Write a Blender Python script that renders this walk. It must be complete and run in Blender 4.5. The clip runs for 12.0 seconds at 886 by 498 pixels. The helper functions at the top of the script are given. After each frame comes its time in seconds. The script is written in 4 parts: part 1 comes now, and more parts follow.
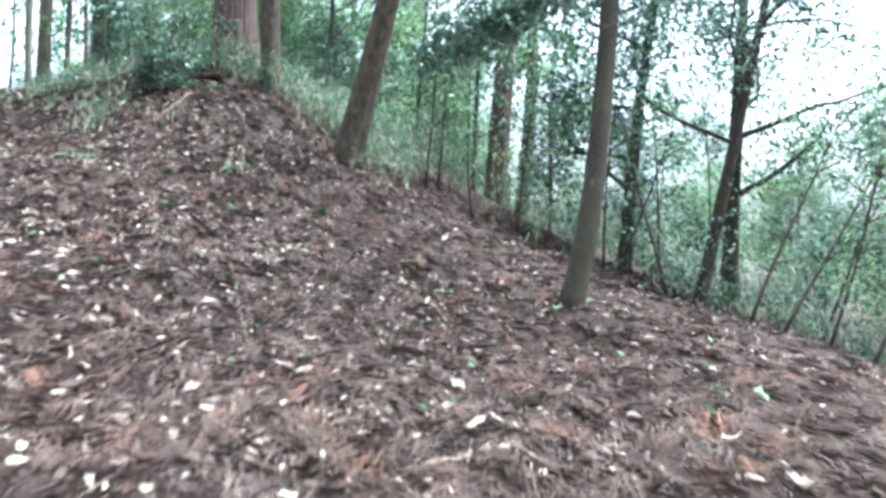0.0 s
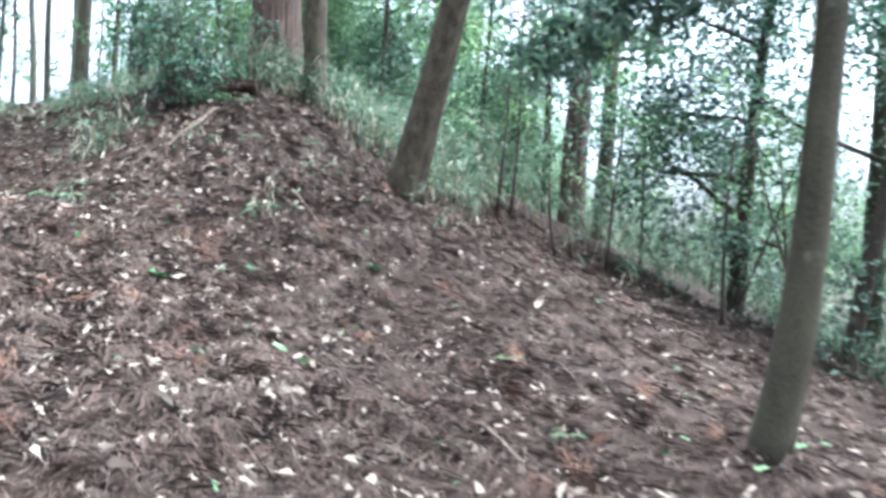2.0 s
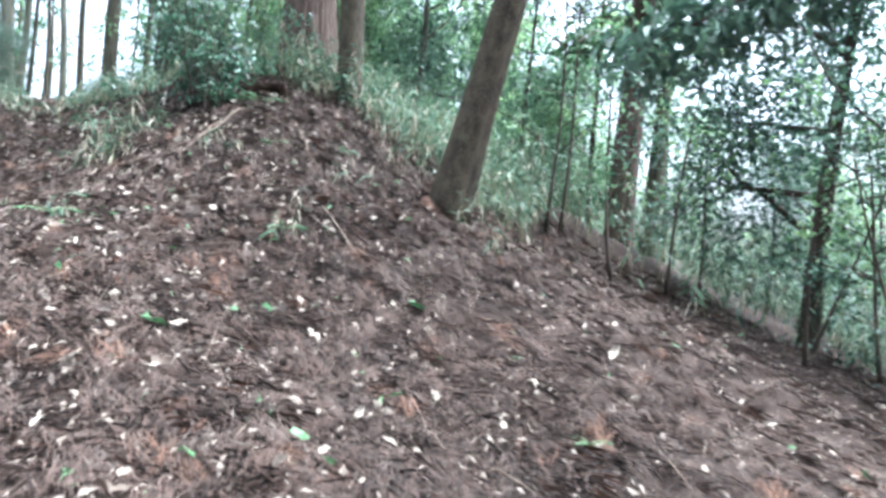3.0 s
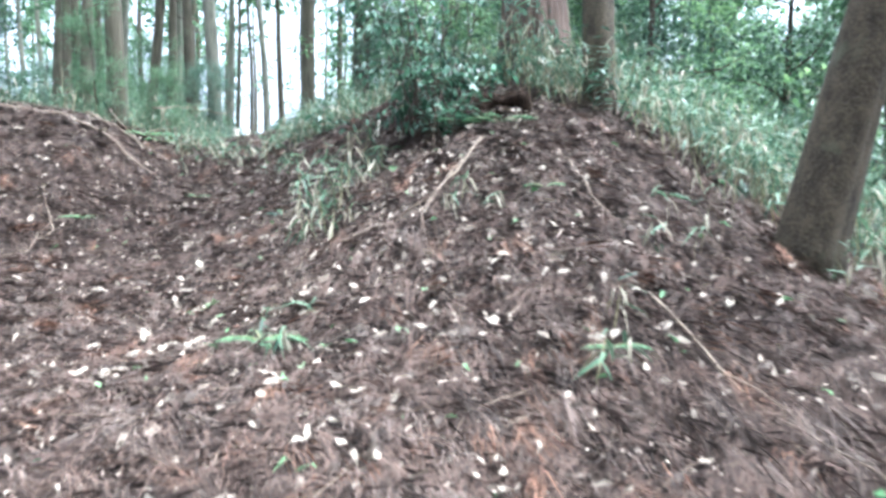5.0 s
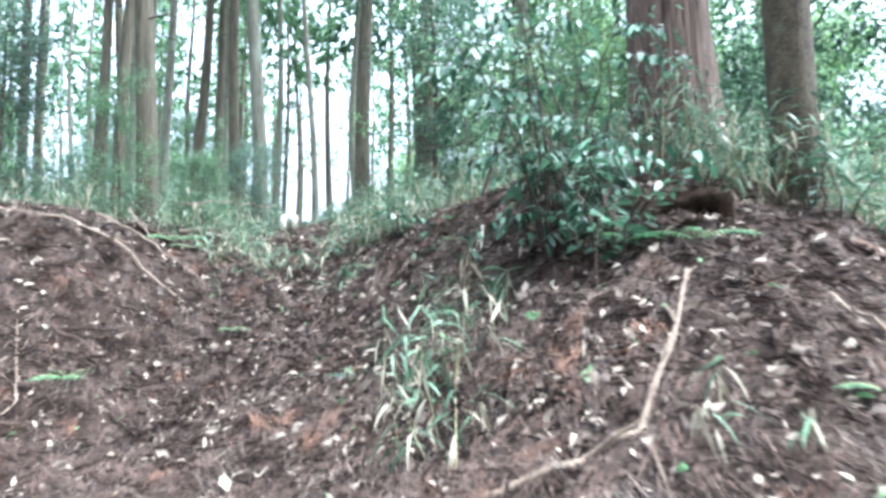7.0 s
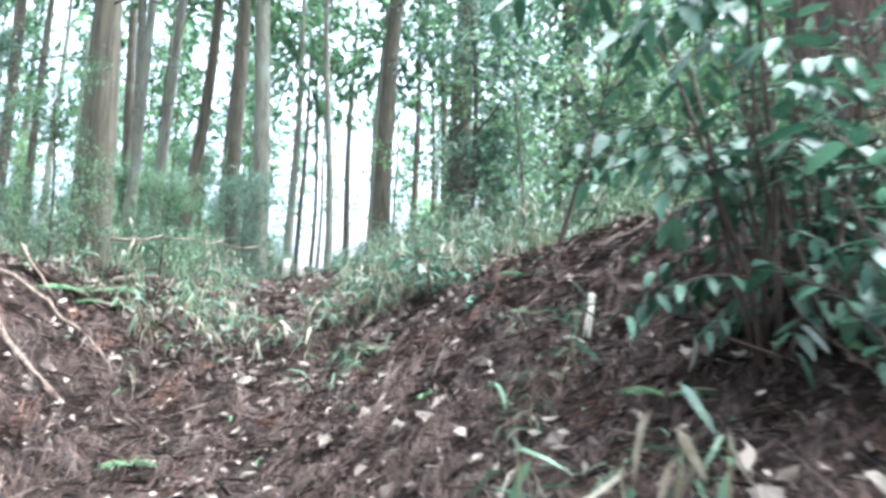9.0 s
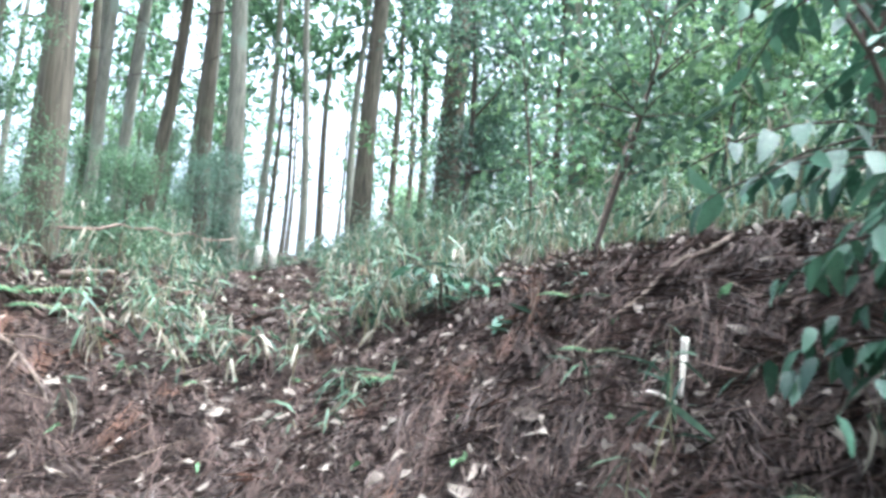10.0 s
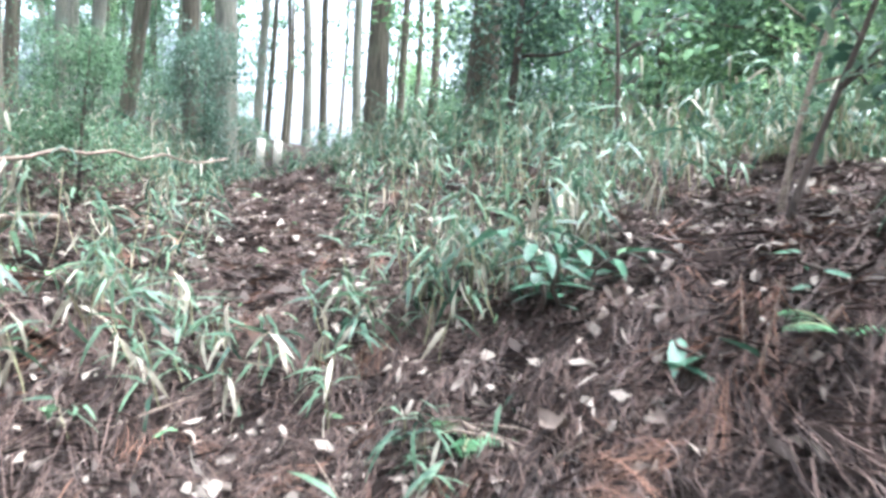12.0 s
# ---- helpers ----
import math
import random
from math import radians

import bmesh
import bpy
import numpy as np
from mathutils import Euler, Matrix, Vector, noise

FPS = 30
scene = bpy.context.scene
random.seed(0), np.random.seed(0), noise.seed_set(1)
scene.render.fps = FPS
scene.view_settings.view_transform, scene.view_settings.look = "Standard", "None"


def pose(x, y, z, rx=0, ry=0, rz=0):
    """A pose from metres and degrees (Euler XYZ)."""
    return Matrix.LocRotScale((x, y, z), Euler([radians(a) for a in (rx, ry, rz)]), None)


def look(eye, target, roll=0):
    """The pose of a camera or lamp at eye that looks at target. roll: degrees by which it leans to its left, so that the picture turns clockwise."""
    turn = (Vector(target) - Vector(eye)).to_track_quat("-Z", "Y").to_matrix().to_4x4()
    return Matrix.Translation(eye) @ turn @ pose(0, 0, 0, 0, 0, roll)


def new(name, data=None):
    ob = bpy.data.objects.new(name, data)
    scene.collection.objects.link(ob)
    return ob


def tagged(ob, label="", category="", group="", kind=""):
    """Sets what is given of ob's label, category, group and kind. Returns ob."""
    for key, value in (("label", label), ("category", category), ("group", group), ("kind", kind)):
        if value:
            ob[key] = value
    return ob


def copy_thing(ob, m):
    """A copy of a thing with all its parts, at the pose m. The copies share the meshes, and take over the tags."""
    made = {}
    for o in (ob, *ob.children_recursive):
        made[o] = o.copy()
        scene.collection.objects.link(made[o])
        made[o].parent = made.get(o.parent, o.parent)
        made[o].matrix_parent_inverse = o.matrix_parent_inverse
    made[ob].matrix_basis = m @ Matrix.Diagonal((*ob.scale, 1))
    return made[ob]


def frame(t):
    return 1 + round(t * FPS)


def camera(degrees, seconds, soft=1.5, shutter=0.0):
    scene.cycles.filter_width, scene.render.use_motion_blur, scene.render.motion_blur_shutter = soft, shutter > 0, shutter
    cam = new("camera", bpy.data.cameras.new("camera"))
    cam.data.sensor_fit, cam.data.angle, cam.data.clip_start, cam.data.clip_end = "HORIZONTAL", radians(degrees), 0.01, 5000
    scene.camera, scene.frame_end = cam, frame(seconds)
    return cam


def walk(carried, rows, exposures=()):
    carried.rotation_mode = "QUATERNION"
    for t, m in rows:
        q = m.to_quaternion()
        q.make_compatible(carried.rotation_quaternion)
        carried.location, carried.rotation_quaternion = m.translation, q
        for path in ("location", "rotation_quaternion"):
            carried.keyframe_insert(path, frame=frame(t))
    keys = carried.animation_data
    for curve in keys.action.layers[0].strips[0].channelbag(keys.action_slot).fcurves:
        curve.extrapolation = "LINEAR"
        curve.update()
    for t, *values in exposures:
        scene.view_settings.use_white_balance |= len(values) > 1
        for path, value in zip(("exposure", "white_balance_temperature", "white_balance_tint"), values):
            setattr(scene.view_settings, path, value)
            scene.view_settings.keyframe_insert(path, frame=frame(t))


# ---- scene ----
cam = camera(66.6, 12.0, soft=3.2, shutter=0.5)
PATH = [
    (0, (-0.000, 0.000, 1.558), (-0.211, 2.291, 1.554), 2.1),
    (0.5, (0.001, 0.550, 1.754), (-0.207, 2.841, 1.767), 1.1),
    (1, (-0.348, 0.975, 1.841), (-0.572, 3.263, 1.913), 1.9),
    (1.5, (-0.417, 1.527, 1.977), (-0.580, 3.820, 2.030), 2.6),
    (2, (-0.592, 2.047, 2.110), (-0.974, 4.315, 2.119), 2.5),
    (2.5, (-0.880, 2.544, 2.260), (-1.308, 4.804, 2.274), 3.1),
    (2.7, (-0.918, 2.735, 2.298), (-1.358, 4.992, 2.306), 3.6),
    (4.3, (-1.769, 4.062, 2.791), (-2.497, 6.243, 2.817), 1.5),
    (4.5, (-1.957, 4.295, 2.869), (-2.753, 6.453, 2.815), 0.5),
    (5, (-2.520, 4.688, 3.024), (-3.581, 6.728, 2.950), -0.3),
    (5.5, (-2.820, 5.160, 3.177), (-3.824, 7.226, 3.055), 0.1),
    (6, (-3.221, 5.672, 3.344), (-4.382, 7.654, 3.221), -1.5),
    (6.5, (-3.709, 5.936, 3.557), (-4.938, 7.880, 3.541), -1.5),
    (7, (-4.124, 6.266, 3.634), (-5.300, 8.236, 3.799), -0.5),
    (7.2, (-4.318, 6.468, 3.709), (-5.520, 8.424, 3.840), -0.9),
    (8.8, (-5.436, 8.128, 3.942), (-6.628, 10.067, 4.272), 1.5),
    (9, (-5.565, 8.217, 3.954), (-6.788, 10.136, 4.284), 1.6),
    (9.5, (-5.942, 8.407, 4.072), (-7.183, 10.318, 4.384), 2.6),
    (10, (-6.159, 8.666, 4.160), (-7.295, 10.646, 4.447), 3.3),
    (10.5, (-6.449, 8.911, 4.287), (-7.714, 10.830, 4.405), 3.1),
    (11, (-6.815, 9.094, 4.371), (-8.137, 10.977, 4.360), 3.5),
    (11.5, (-6.993, 9.391, 4.460), (-8.149, 11.378, 4.392), 4.1),
    (12, (-7.184, 9.647, 4.589), (-8.317, 11.645, 4.458), 3.3),
]
EXPOSURES = [(0.0, 3.06, 5350, 4), (2.7, 3.06, 5350, 4), (4.5, 3.22, 5350, 4), (7.0, 3.38, 5350, 4), (9.0, 3.42, 5450, 6), (10.5, 3.34, 5450, 7), (12.0, 3.52, 5500, 9)]
walk(cam, [(t, look(eye, target, roll)) for t, eye, target, roll in PATH], EXPOSURES)

# ---- world and sun: a bright overcast day ----
world = bpy.data.worlds.new("overcast_sky")
scene.world = world
world.use_nodes = True
wn = world.node_tree
sky = wn.nodes.new("ShaderNodeTexSky")
sky.sky_type = "NISHITA"
sky.sun_disc = False
sky.sun_elevation, sky.sun_rotation = radians(73), radians(58)
sky.air_density, sky.dust_density, sky.ozone_density = 0.8, 10.0, 1.0
grey = wn.nodes.new("ShaderNodeHueSaturation")
grey.inputs["Saturation"].default_value = 0.45
wn.links.new(sky.outputs[0], grey.inputs["Color"])
wn.links.new(grey.outputs[0], wn.nodes["Background"].inputs[0])
wn.nodes["Background"].inputs[1].default_value = 0.15
sun_data = bpy.data.lights.new("sun", "SUN")
sun_data.energy, sun_data.angle, sun_data.color = 0.5, radians(25), (1.0, 0.97, 0.92)
sun = new("sun", sun_data)
sun.matrix_world = look((8, 5, 30), (0, 0, 0))


# ---- materials ----
def material(name, low, high, scale=(6, 6, 6), rough=0.8, bump=0.3, fine=60.0, island=0.0, through_light=0.0,
             spots=None, spot_scale=3.0, spot_cover=0.55, specular=0.4, random_tint=0.0):
    """Two tones mixed by a coarse and a fine noise, with relief; spots: a third tone in patches."""
    m = bpy.data.materials.new(name)
    m.use_nodes = True
    nt = m.node_tree
    n, l = nt.nodes, nt.links
    bsdf, out = n["Principled BSDF"], n["Material Output"]
    co = n.new("ShaderNodeTexCoord")
    mp = n.new("ShaderNodeMapping")
    mp.inputs["Scale"].default_value = scale
    l.new(co.outputs["Object"], mp.inputs[0])
    a = n.new("ShaderNodeTexNoise")
    a.inputs["Scale"].default_value, a.inputs["Detail"].default_value = 1.0, 6.0
    l.new(mp.outputs[0], a.inputs[0])
    b = n.new("ShaderNodeTexNoise")
    b.inputs["Scale"].default_value, b.inputs["Detail"].default_value = fine / max(scale), 4.0
    l.new(mp.outputs[0], b.inputs[0])
    add = n.new("ShaderNodeMath")
    add.operation = "MULTIPLY_ADD"
    l.new(b.outputs[0], add.inputs[0])
    add.inputs[1].default_value = 0.6
    half = n.new("ShaderNodeMath")
    half.operation = "MULTIPLY"
    half.inputs[1].default_value = 0.6
    l.new(a.outputs[0], half.inputs[0])
    l.new(half.outputs[0], add.inputs[2])
    fac = add.outputs[0]
    if island or random_tint:
        src = n.new("ShaderNodeNewGeometry").outputs["Random Per Island"] if island else n.new("ShaderNodeObjectInfo").outputs["Random"]
        isl = n.new("ShaderNodeMath")
        isl.operation = "MULTIPLY_ADD"
        l.new(src, isl.inputs[0])
        isl.inputs[1].default_value = island or random_tint
        shift = n.new("ShaderNodeMath")
        shift.operation = "SUBTRACT"
        shift.inputs[1].default_value = (island or random_tint) / 2
        l.new(fac, shift.inputs[0])
        l.new(shift.outputs[0], isl.inputs[2])
        fac = isl.outputs[0]
    ramp = n.new("ShaderNodeValToRGB")
    ramp.color_ramp.elements[0].position, ramp.color_ramp.elements[0].color = 0.43, (*low, 1)
    ramp.color_ramp.elements[1].position, ramp.color_ramp.elements[1].color = 0.78, (*high, 1)
    l.new(fac, ramp.inputs[0])
    colour = ramp.outputs[0]
    if spots:
        s = n.new("ShaderNodeTexNoise")
        s.inputs["Scale"].default_value, s.inputs["Detail"].default_value = spot_scale, 5.0
        l.new(co.outputs["Object"], s.inputs[0])
        sr = n.new("ShaderNodeValToRGB")
        sr.color_ramp.elements[0].position, sr.color_ramp.elements[1].position = spot_cover, spot_cover + 0.12
        l.new(s.outputs[0], sr.inputs[0])
        mix = n.new("ShaderNodeMix")
        mix.data_type = "RGBA"
        l.new(sr.outputs[0], mix.inputs[0])
        l.new(colour, mix.inputs[6])
        mix.inputs[7].default_value = (*spots, 1)
        colour = mix.outputs[2]
    l.new(colour, bsdf.inputs["Base Color"])
    bsdf.inputs["Roughness"].default_value = rough
    bsdf.inputs["Specular IOR Level"].default_value = specular
    if bump:
        bp = n.new("ShaderNodeBump")
        bp.inputs["Strength"].default_value, bp.inputs["Distance"].default_value = bump, 0.02
        l.new(add.outputs[0], bp.inputs["Height"])
        l.new(bp.outputs[0], bsdf.inputs["Normal"])
    if through_light:
        tr = n.new("ShaderNodeBsdfTranslucent")
        l.new(colour, tr.inputs[0])
        ms = n.new("ShaderNodeMixShader")
        ms.inputs[0].default_value = through_light
        l.new(bsdf.outputs[0], ms.inputs[1])
        l.new(tr.outputs[0], ms.inputs[2])
        l.new(ms.outputs[0], out.inputs[0])
    return m


SOIL = material("needle_litter_soil", (0.014, 0.0095, 0.008), (0.062, 0.043, 0.035), (9, 9, 9), 0.95, 1.0, 120, specular=0.15, spots=(0.03, 0.022, 0.019), spot_scale=1.3)
BARK_CEDAR = material("cedar_bark", (0.038, 0.033, 0.024), (0.145, 0.125, 0.088), (22, 22, 1.1), 0.9, 0.9, 50, spots=(0.115, 0.12, 0.075), spot_scale=1.2, spot_cover=0.56)
BARK_RED = material("shredded_cedar_bark", (0.028, 0.018, 0.014), (0.165, 0.112, 0.09), (26, 26, 0.8), 0.92, 1.0, 60)
BARK_PALE = material("pale_lichened_bark", (0.09, 0.087, 0.068), (0.25, 0.245, 0.19), (14, 14, 1.5), 0.9, 0.6, 50, spots=(0.2, 0.23, 0.18), spot_scale=2.0)
BARK_SMOOTH = material("smooth_grey_bark", (0.042, 0.037, 0.024), (0.1, 0.09, 0.06), (5, 5, 3), 0.85, 0.4, 80, spots=(0.17, 0.165, 0.125), spot_scale=5.0, spot_cover=0.66)
BARK_ROUGH = material("rough_mossy_bark", (0.02, 0.015, 0.01), (0.11, 0.087, 0.058), (9, 9, 5), 0.92, 1.0, 70, spots=(0.1, 0.1, 0.066), spot_scale=4.0, spot_cover=0.6)
BARK_DARK = material("dark_bark", (0.03, 0.024, 0.02), (0.12, 0.09, 0.07), (10, 10, 3), 0.9, 0.7, 60)
LEAF = material("broad_leaf", (0.045, 0.088, 0.05), (0.15, 0.25, 0.135), (3, 3, 3), 0.45, 0.0, 30, island=0.6, through_light=0.45)
LEAF_DARK = material("glossy_evergreen_leaf", (0.034, 0.07, 0.05), (0.13, 0.22, 0.15), (3, 3, 3), 0.36, 0.0, 30, island=0.6, through_light=0.35, specular=0.6)
# lighter copy of the broad leaf: sunlight and distant haze put into its colour
LEAF_SUNLIT = material("sunlit_leaf", (0.09, 0.17, 0.075), (0.25, 0.38, 0.18), (3, 3, 3), 0.5, 0.0, 30, island=0.6, through_light=0.45)
NEEDLE = material("cedar_foliage", (0.045, 0.09, 0.05), (0.13, 0.23, 0.11), (3, 3, 3), 0.6, 0.0, 30, island=0.6, through_light=0.45)

SASA = material("dwarf_bamboo_leaf", (0.036, 0.077, 0.05), (0.135, 0.215, 0.13), (4, 4, 4), 0.45, 0.0, 30, island=0.7, through_light=0.35)
SASA_DRY = material("dry_bamboo_leaf", (0.2, 0.17, 0.12), (0.46, 0.42, 0.33), (4, 4, 4), 0.75, 0.0, 30, island=0.6, through_light=0.2)
CULM = material("bamboo_culm", (0.12, 0.12, 0.06), (0.34, 0.31, 0.18), (8, 8, 3), 0.6, 0.0, 30, island=0.5)
FERN = material("fern_frond", (0.03, 0.1, 0.04), (0.13, 0.29, 0.13), (5, 5, 5), 0.5, 0.0, 30, island=0.4, through_light=0.35)
SHRUB_LEAF = material("shrub_leaf", (0.02, 0.062, 0.036), (0.1, 0.215, 0.13), (6, 6, 6), 0.3, 0.15, 60, random_tint=0.55, through_light=0.25, specular=0.6)
DEAD_NEEDLE = material("dead_cedar_needles", (0.026, 0.0178, 0.0145), (0.128, 0.086, 0.07), (3, 3, 3), 0.8, 0.0, 30, island=0.6, specular=0.25)
DEAD_RUST = material("fresh_rusty_cedar_twigs", (0.07, 0.038, 0.026), (0.22, 0.118, 0.078), (3, 3, 3), 0.8, 0.0, 30, island=0.7, specular=0.25)
DEAD_GREY = material("weathered_needles", (0.042, 0.032, 0.028), (0.17, 0.13, 0.112), (3, 3, 3), 0.85, 0.0, 30, island=0.8, specular=0.25)
DEAD_LEAF = material("dry_leaf", (0.06, 0.043, 0.034), (0.33, 0.275, 0.225), (9, 9, 9), 0.75, 0.2, 60, island=1.0, through_light=0.12)
FALLEN = material("pale_fallen_leaf", (0.12, 0.088, 0.068), (0.42, 0.36, 0.295), (12, 12, 12), 0.65, 0.3, 70, random_tint=0.8, through_light=0.1)
GREEN_FALLEN = material("green_fallen_leaf", (0.06, 0.15, 0.06), (0.25, 0.4, 0.2), (9, 9, 9), 0.5, 0.1, 60, random_tint=0.5, through_light=0.2)
STICK = material("weathered_stick", (0.09, 0.065, 0.05), (0.28, 0.215, 0.165), (30, 30, 30), 0.85, 0.5, 120)
PALE_WOOD = material("split_pale_wood", (0.55, 0.49, 0.4), (0.8, 0.75, 0.66), (40, 40, 6), 0.7, 0.3, 120)
# rotting wood, blackened further to carry the shade inside the stump
ROTTEN_SHADE = material("rotten_wood_with_shade", (0.006, 0.005, 0.004), (0.045, 0.03, 0.022), (14, 14, 8), 0.98, 1.0, 80, specular=0.05)


# ---- mesh helpers ----
def linked(name, verts, faces, mat, parent=None, smooth=False, label=""):
    """One mesh object from arrays, under parent where one is given."""
    me = bpy.data.meshes.new(name)
    if isinstance(faces, np.ndarray):
        k = faces.shape[1]
        me.vertices.add(len(verts))
        me.vertices.foreach_set("co", np.asarray(verts, np.float32).ravel())
        me.loops.add(faces.size)
        me.loops.foreach_set("vertex_index", faces.astype(np.int32).ravel())
        me.polygons.add(len(faces))
        me.polygons.foreach_set("loop_start", np.arange(0, faces.size, k, dtype=np.int32))
        me.update(calc_edges=True)
        me.validate()
    else:
        me.from_pydata([tuple(v) for v in verts], [], faces)
    me.materials.append(mat)
    if smooth:
        me.shade_smooth()
    ob = new(name, me)
    if parent:
        ob.parent = parent
    if label:
        ob["label"] = label
    return ob


def tube(points, radii, sides=10, flute=0.0, flutes=5, rough=0.0, rng=None, cap=True):
    """A tapered tube along points: vertices and quads. flute: buttresses that fade from the first ring up."""
    pts = [Vector(p) for p in points]
    verts, faces = [], []
    side = Vector((1, 0.2, 0)).normalized()
    for i, p in enumerate(pts):
        d = (pts[min(i + 1, len(pts) - 1)] - pts[max(i - 1, 0)]).normalized()
        u = (side - d * side.dot(d))
        u = u.normalized() if u.length > 1e-3 else d.orthogonal().normalized()
        side = u
        v = d.cross(u)
        r0 = radii[i]
        for k in range(sides):
            a = 2 * math.pi * k / sides
            r = r0
            if flute:
                h = (p - pts[0]).length
                r *= 1 + flute * math.exp(-h / (4.0 * radii[0])) * (0.6 + 0.4 * math.sin(flutes * a + 1.3) + 0.25 * math.sin((flutes + 4) * a))
            if rough:
                r *= 1 + rough * noise.noise(Vector((math.cos(a) * 3.0, math.sin(a) * 3.0, (p - pts[0]).length * 1.3 + r0 * 50)))
                r *= 1 + 0.5 * rough * noise.noise(Vector((math.cos(a) * 9.0, math.sin(a) * 9.0, (p - pts[0]).length * 2.6 + r0 * 70)))
            verts.append(p + u * (math.cos(a) * r) + v * (math.sin(a) * r))
    n = len(pts)
    for i in range(n - 1):
        for k in range(sides):
            k2 = (k + 1) % sides
            faces.append((i * sides + k, i * sides + k2, (i + 1) * sides + k2, (i + 1) * sides + k))
    if cap:
        faces.append(tuple(range(sides - 1, -1, -1)))
        faces.append(tuple(range((n - 1) * sides, n * sides)))
    return verts, faces


def unit(a):
    return a / (np.linalg.norm(a, axis=1, keepdims=True) + 1e-9)


def blades(base, axis, up, length, width, droop=0.2, full=True):
    """Leaf blades: base points, directions, upward sides, lengths and half widths. full: six corners, else a folded lozenge."""
    axis = unit(axis)
    side = unit(np.cross(axis, up))
    nrm = np.cross(side, axis)
    L, w = length[:, None], width[:, None]
    n = len(base)
    if full:
        a1, a2 = base + axis * L * 0.3 + nrm * L * 0.04, base + axis * L * 0.66 - nrm * L * droop * 0.35
        tip = base + axis * L * 0.98 - nrm * L * droop
        v = np.stack([base, a1 - side * w, a1 + side * w, a2 - side * w * 0.82, a2 + side * w * 0.82, tip], 1).reshape(-1, 3)
        o = (np.arange(n) * 6)[:, None]
        f = np.concatenate([o + [0, 2, 1], o + [1, 2, 4], o + [1, 4, 3], o + [3, 4, 5]])
    else:
        mid = base + axis * L * 0.45
        tip = base + axis * L - nrm * L * droop
        v = np.stack([base, mid - side * w + nrm * w * 0.35, tip, mid + side * w + nrm * w * 0.35], 1).reshape(-1, 3)
        o = (np.arange(n) * 4)[:, None]
        f = np.concatenate([o + [0, 2, 1], o + [0, 3, 2]])
    return v, f


# ---- the lie of the land: a wooded flank with a mound, a hollow trail beside it and a bank beyond ----
BUMPS = [(-5.2, 11.2, 1.7, 1.043), (-3, 9, 2, 0.814), (-1, 7, 2.5, -0.180), (1, 10, 3, 0.175), (-7.5, 9, 1.8, -0.230),
         (-8.5, 12.5, 2, -0.253), (-11.5, 10.5, 2.2, 0.580), (-13, 14.5, 2.8, -0.618), (-10, 16.5, 3, 1.523), (-2, 4, 3, 0.108),
         (2, 4, 3, 0.771), (-2.6, 10.6, 1.2, 0.156), (-4, 15, 2.5, 1.073), (-1, 18, 4, 0.997), (-6.5, 13.5, 2, 0.741),
         (5, 9, 4, 0.576), (-5, 6, 2.2, 0.270), (-10.7, 9.3, 1.25, 0.58), (-14.7, 16.4, 1.2, -0.4), (-13.9, 13.0, 1.1, 0.3),
         (-7.4, 12.1, 0.7, 0.06), (-8.3, 12.7, 0.7, 0.13), (-6.6, 11.6, 0.7, 0.42), (-6.5, 12.8, 0.8, -0.2), (-4.6, 9.3, 0.7, 0.154), (-3.6, 8.4, 0.8, 0.034),
         (-5.7, 7.7, 0.7, -0.101), (-8.8, 10.3, 0.6, -0.12), (-7.4, 13.3, 0.8, 0.13), (-2.5, 7.2, 0.9, -0.188), (-2.3, 11, 0.8, -0.149), (-6.5, 10.9, 0.6, -0.16), (-5.2, 10.0, 0.6, 0.091)]


def land(x, y):
    """The height of the ground, for numbers or arrays."""
    dx, dy = x + 4.0, y - 8.0
    r = np.hypot(dx, dy) + 1e-6
    k = 32.0 * np.tanh(r / 32.0) / r
    z = 1.5616 - 0.264 * dx * k + 0.0961 * dy * k
    for cx, cy, s, h in BUMPS:
        z = z + h * np.exp(-((x - cx) ** 2 + (y - cy) ** 2) / (2 * s * s))
    drop = 5.0 * (1 - np.exp(-np.maximum(0.0, r - 19.0) / 12.0)) / (1 + np.exp((dx + 3.0) / 2.0))
    return z - drop


def ripple(x, y):
    """Small heaps and hollows of the litter."""
    z = 0.0
    for i, (f, a) in enumerate(((1.1, 0.05), (2.3, 0.035), (4.7, 0.03), (9.5, 0.022), (17.0, 0.017))):
        z = z + a * np.sin(f * (x + 0.37 * y) + 1.7 * i + 1.3 * np.sin(f * 0.7 * y + i)) * np.sin(f * (y - 0.29 * x) + 0.9 * i + 1.1 * np.sin(f * 0.8 * x - i))
    return z


def soil(x, y):
    return land(x, y) + ripple(x, y)


def steps(lo, hi, fine, far):
    """Grid lines: fine steps from lo to hi, then growing ones out to far on both sides."""
    inner = np.arange(lo, hi + 1e-6, fine)
    out, d = [], fine
    p = hi
    while p < far:
        d *= 1.18
        p += d
        out.append(p)
    low, d, p = [], fine, lo
    while p > -far:
        d *= 1.18
        p -= d
        low.append(p)
    return np.concatenate([np.array(low[::-1]), inner, np.array(out)])


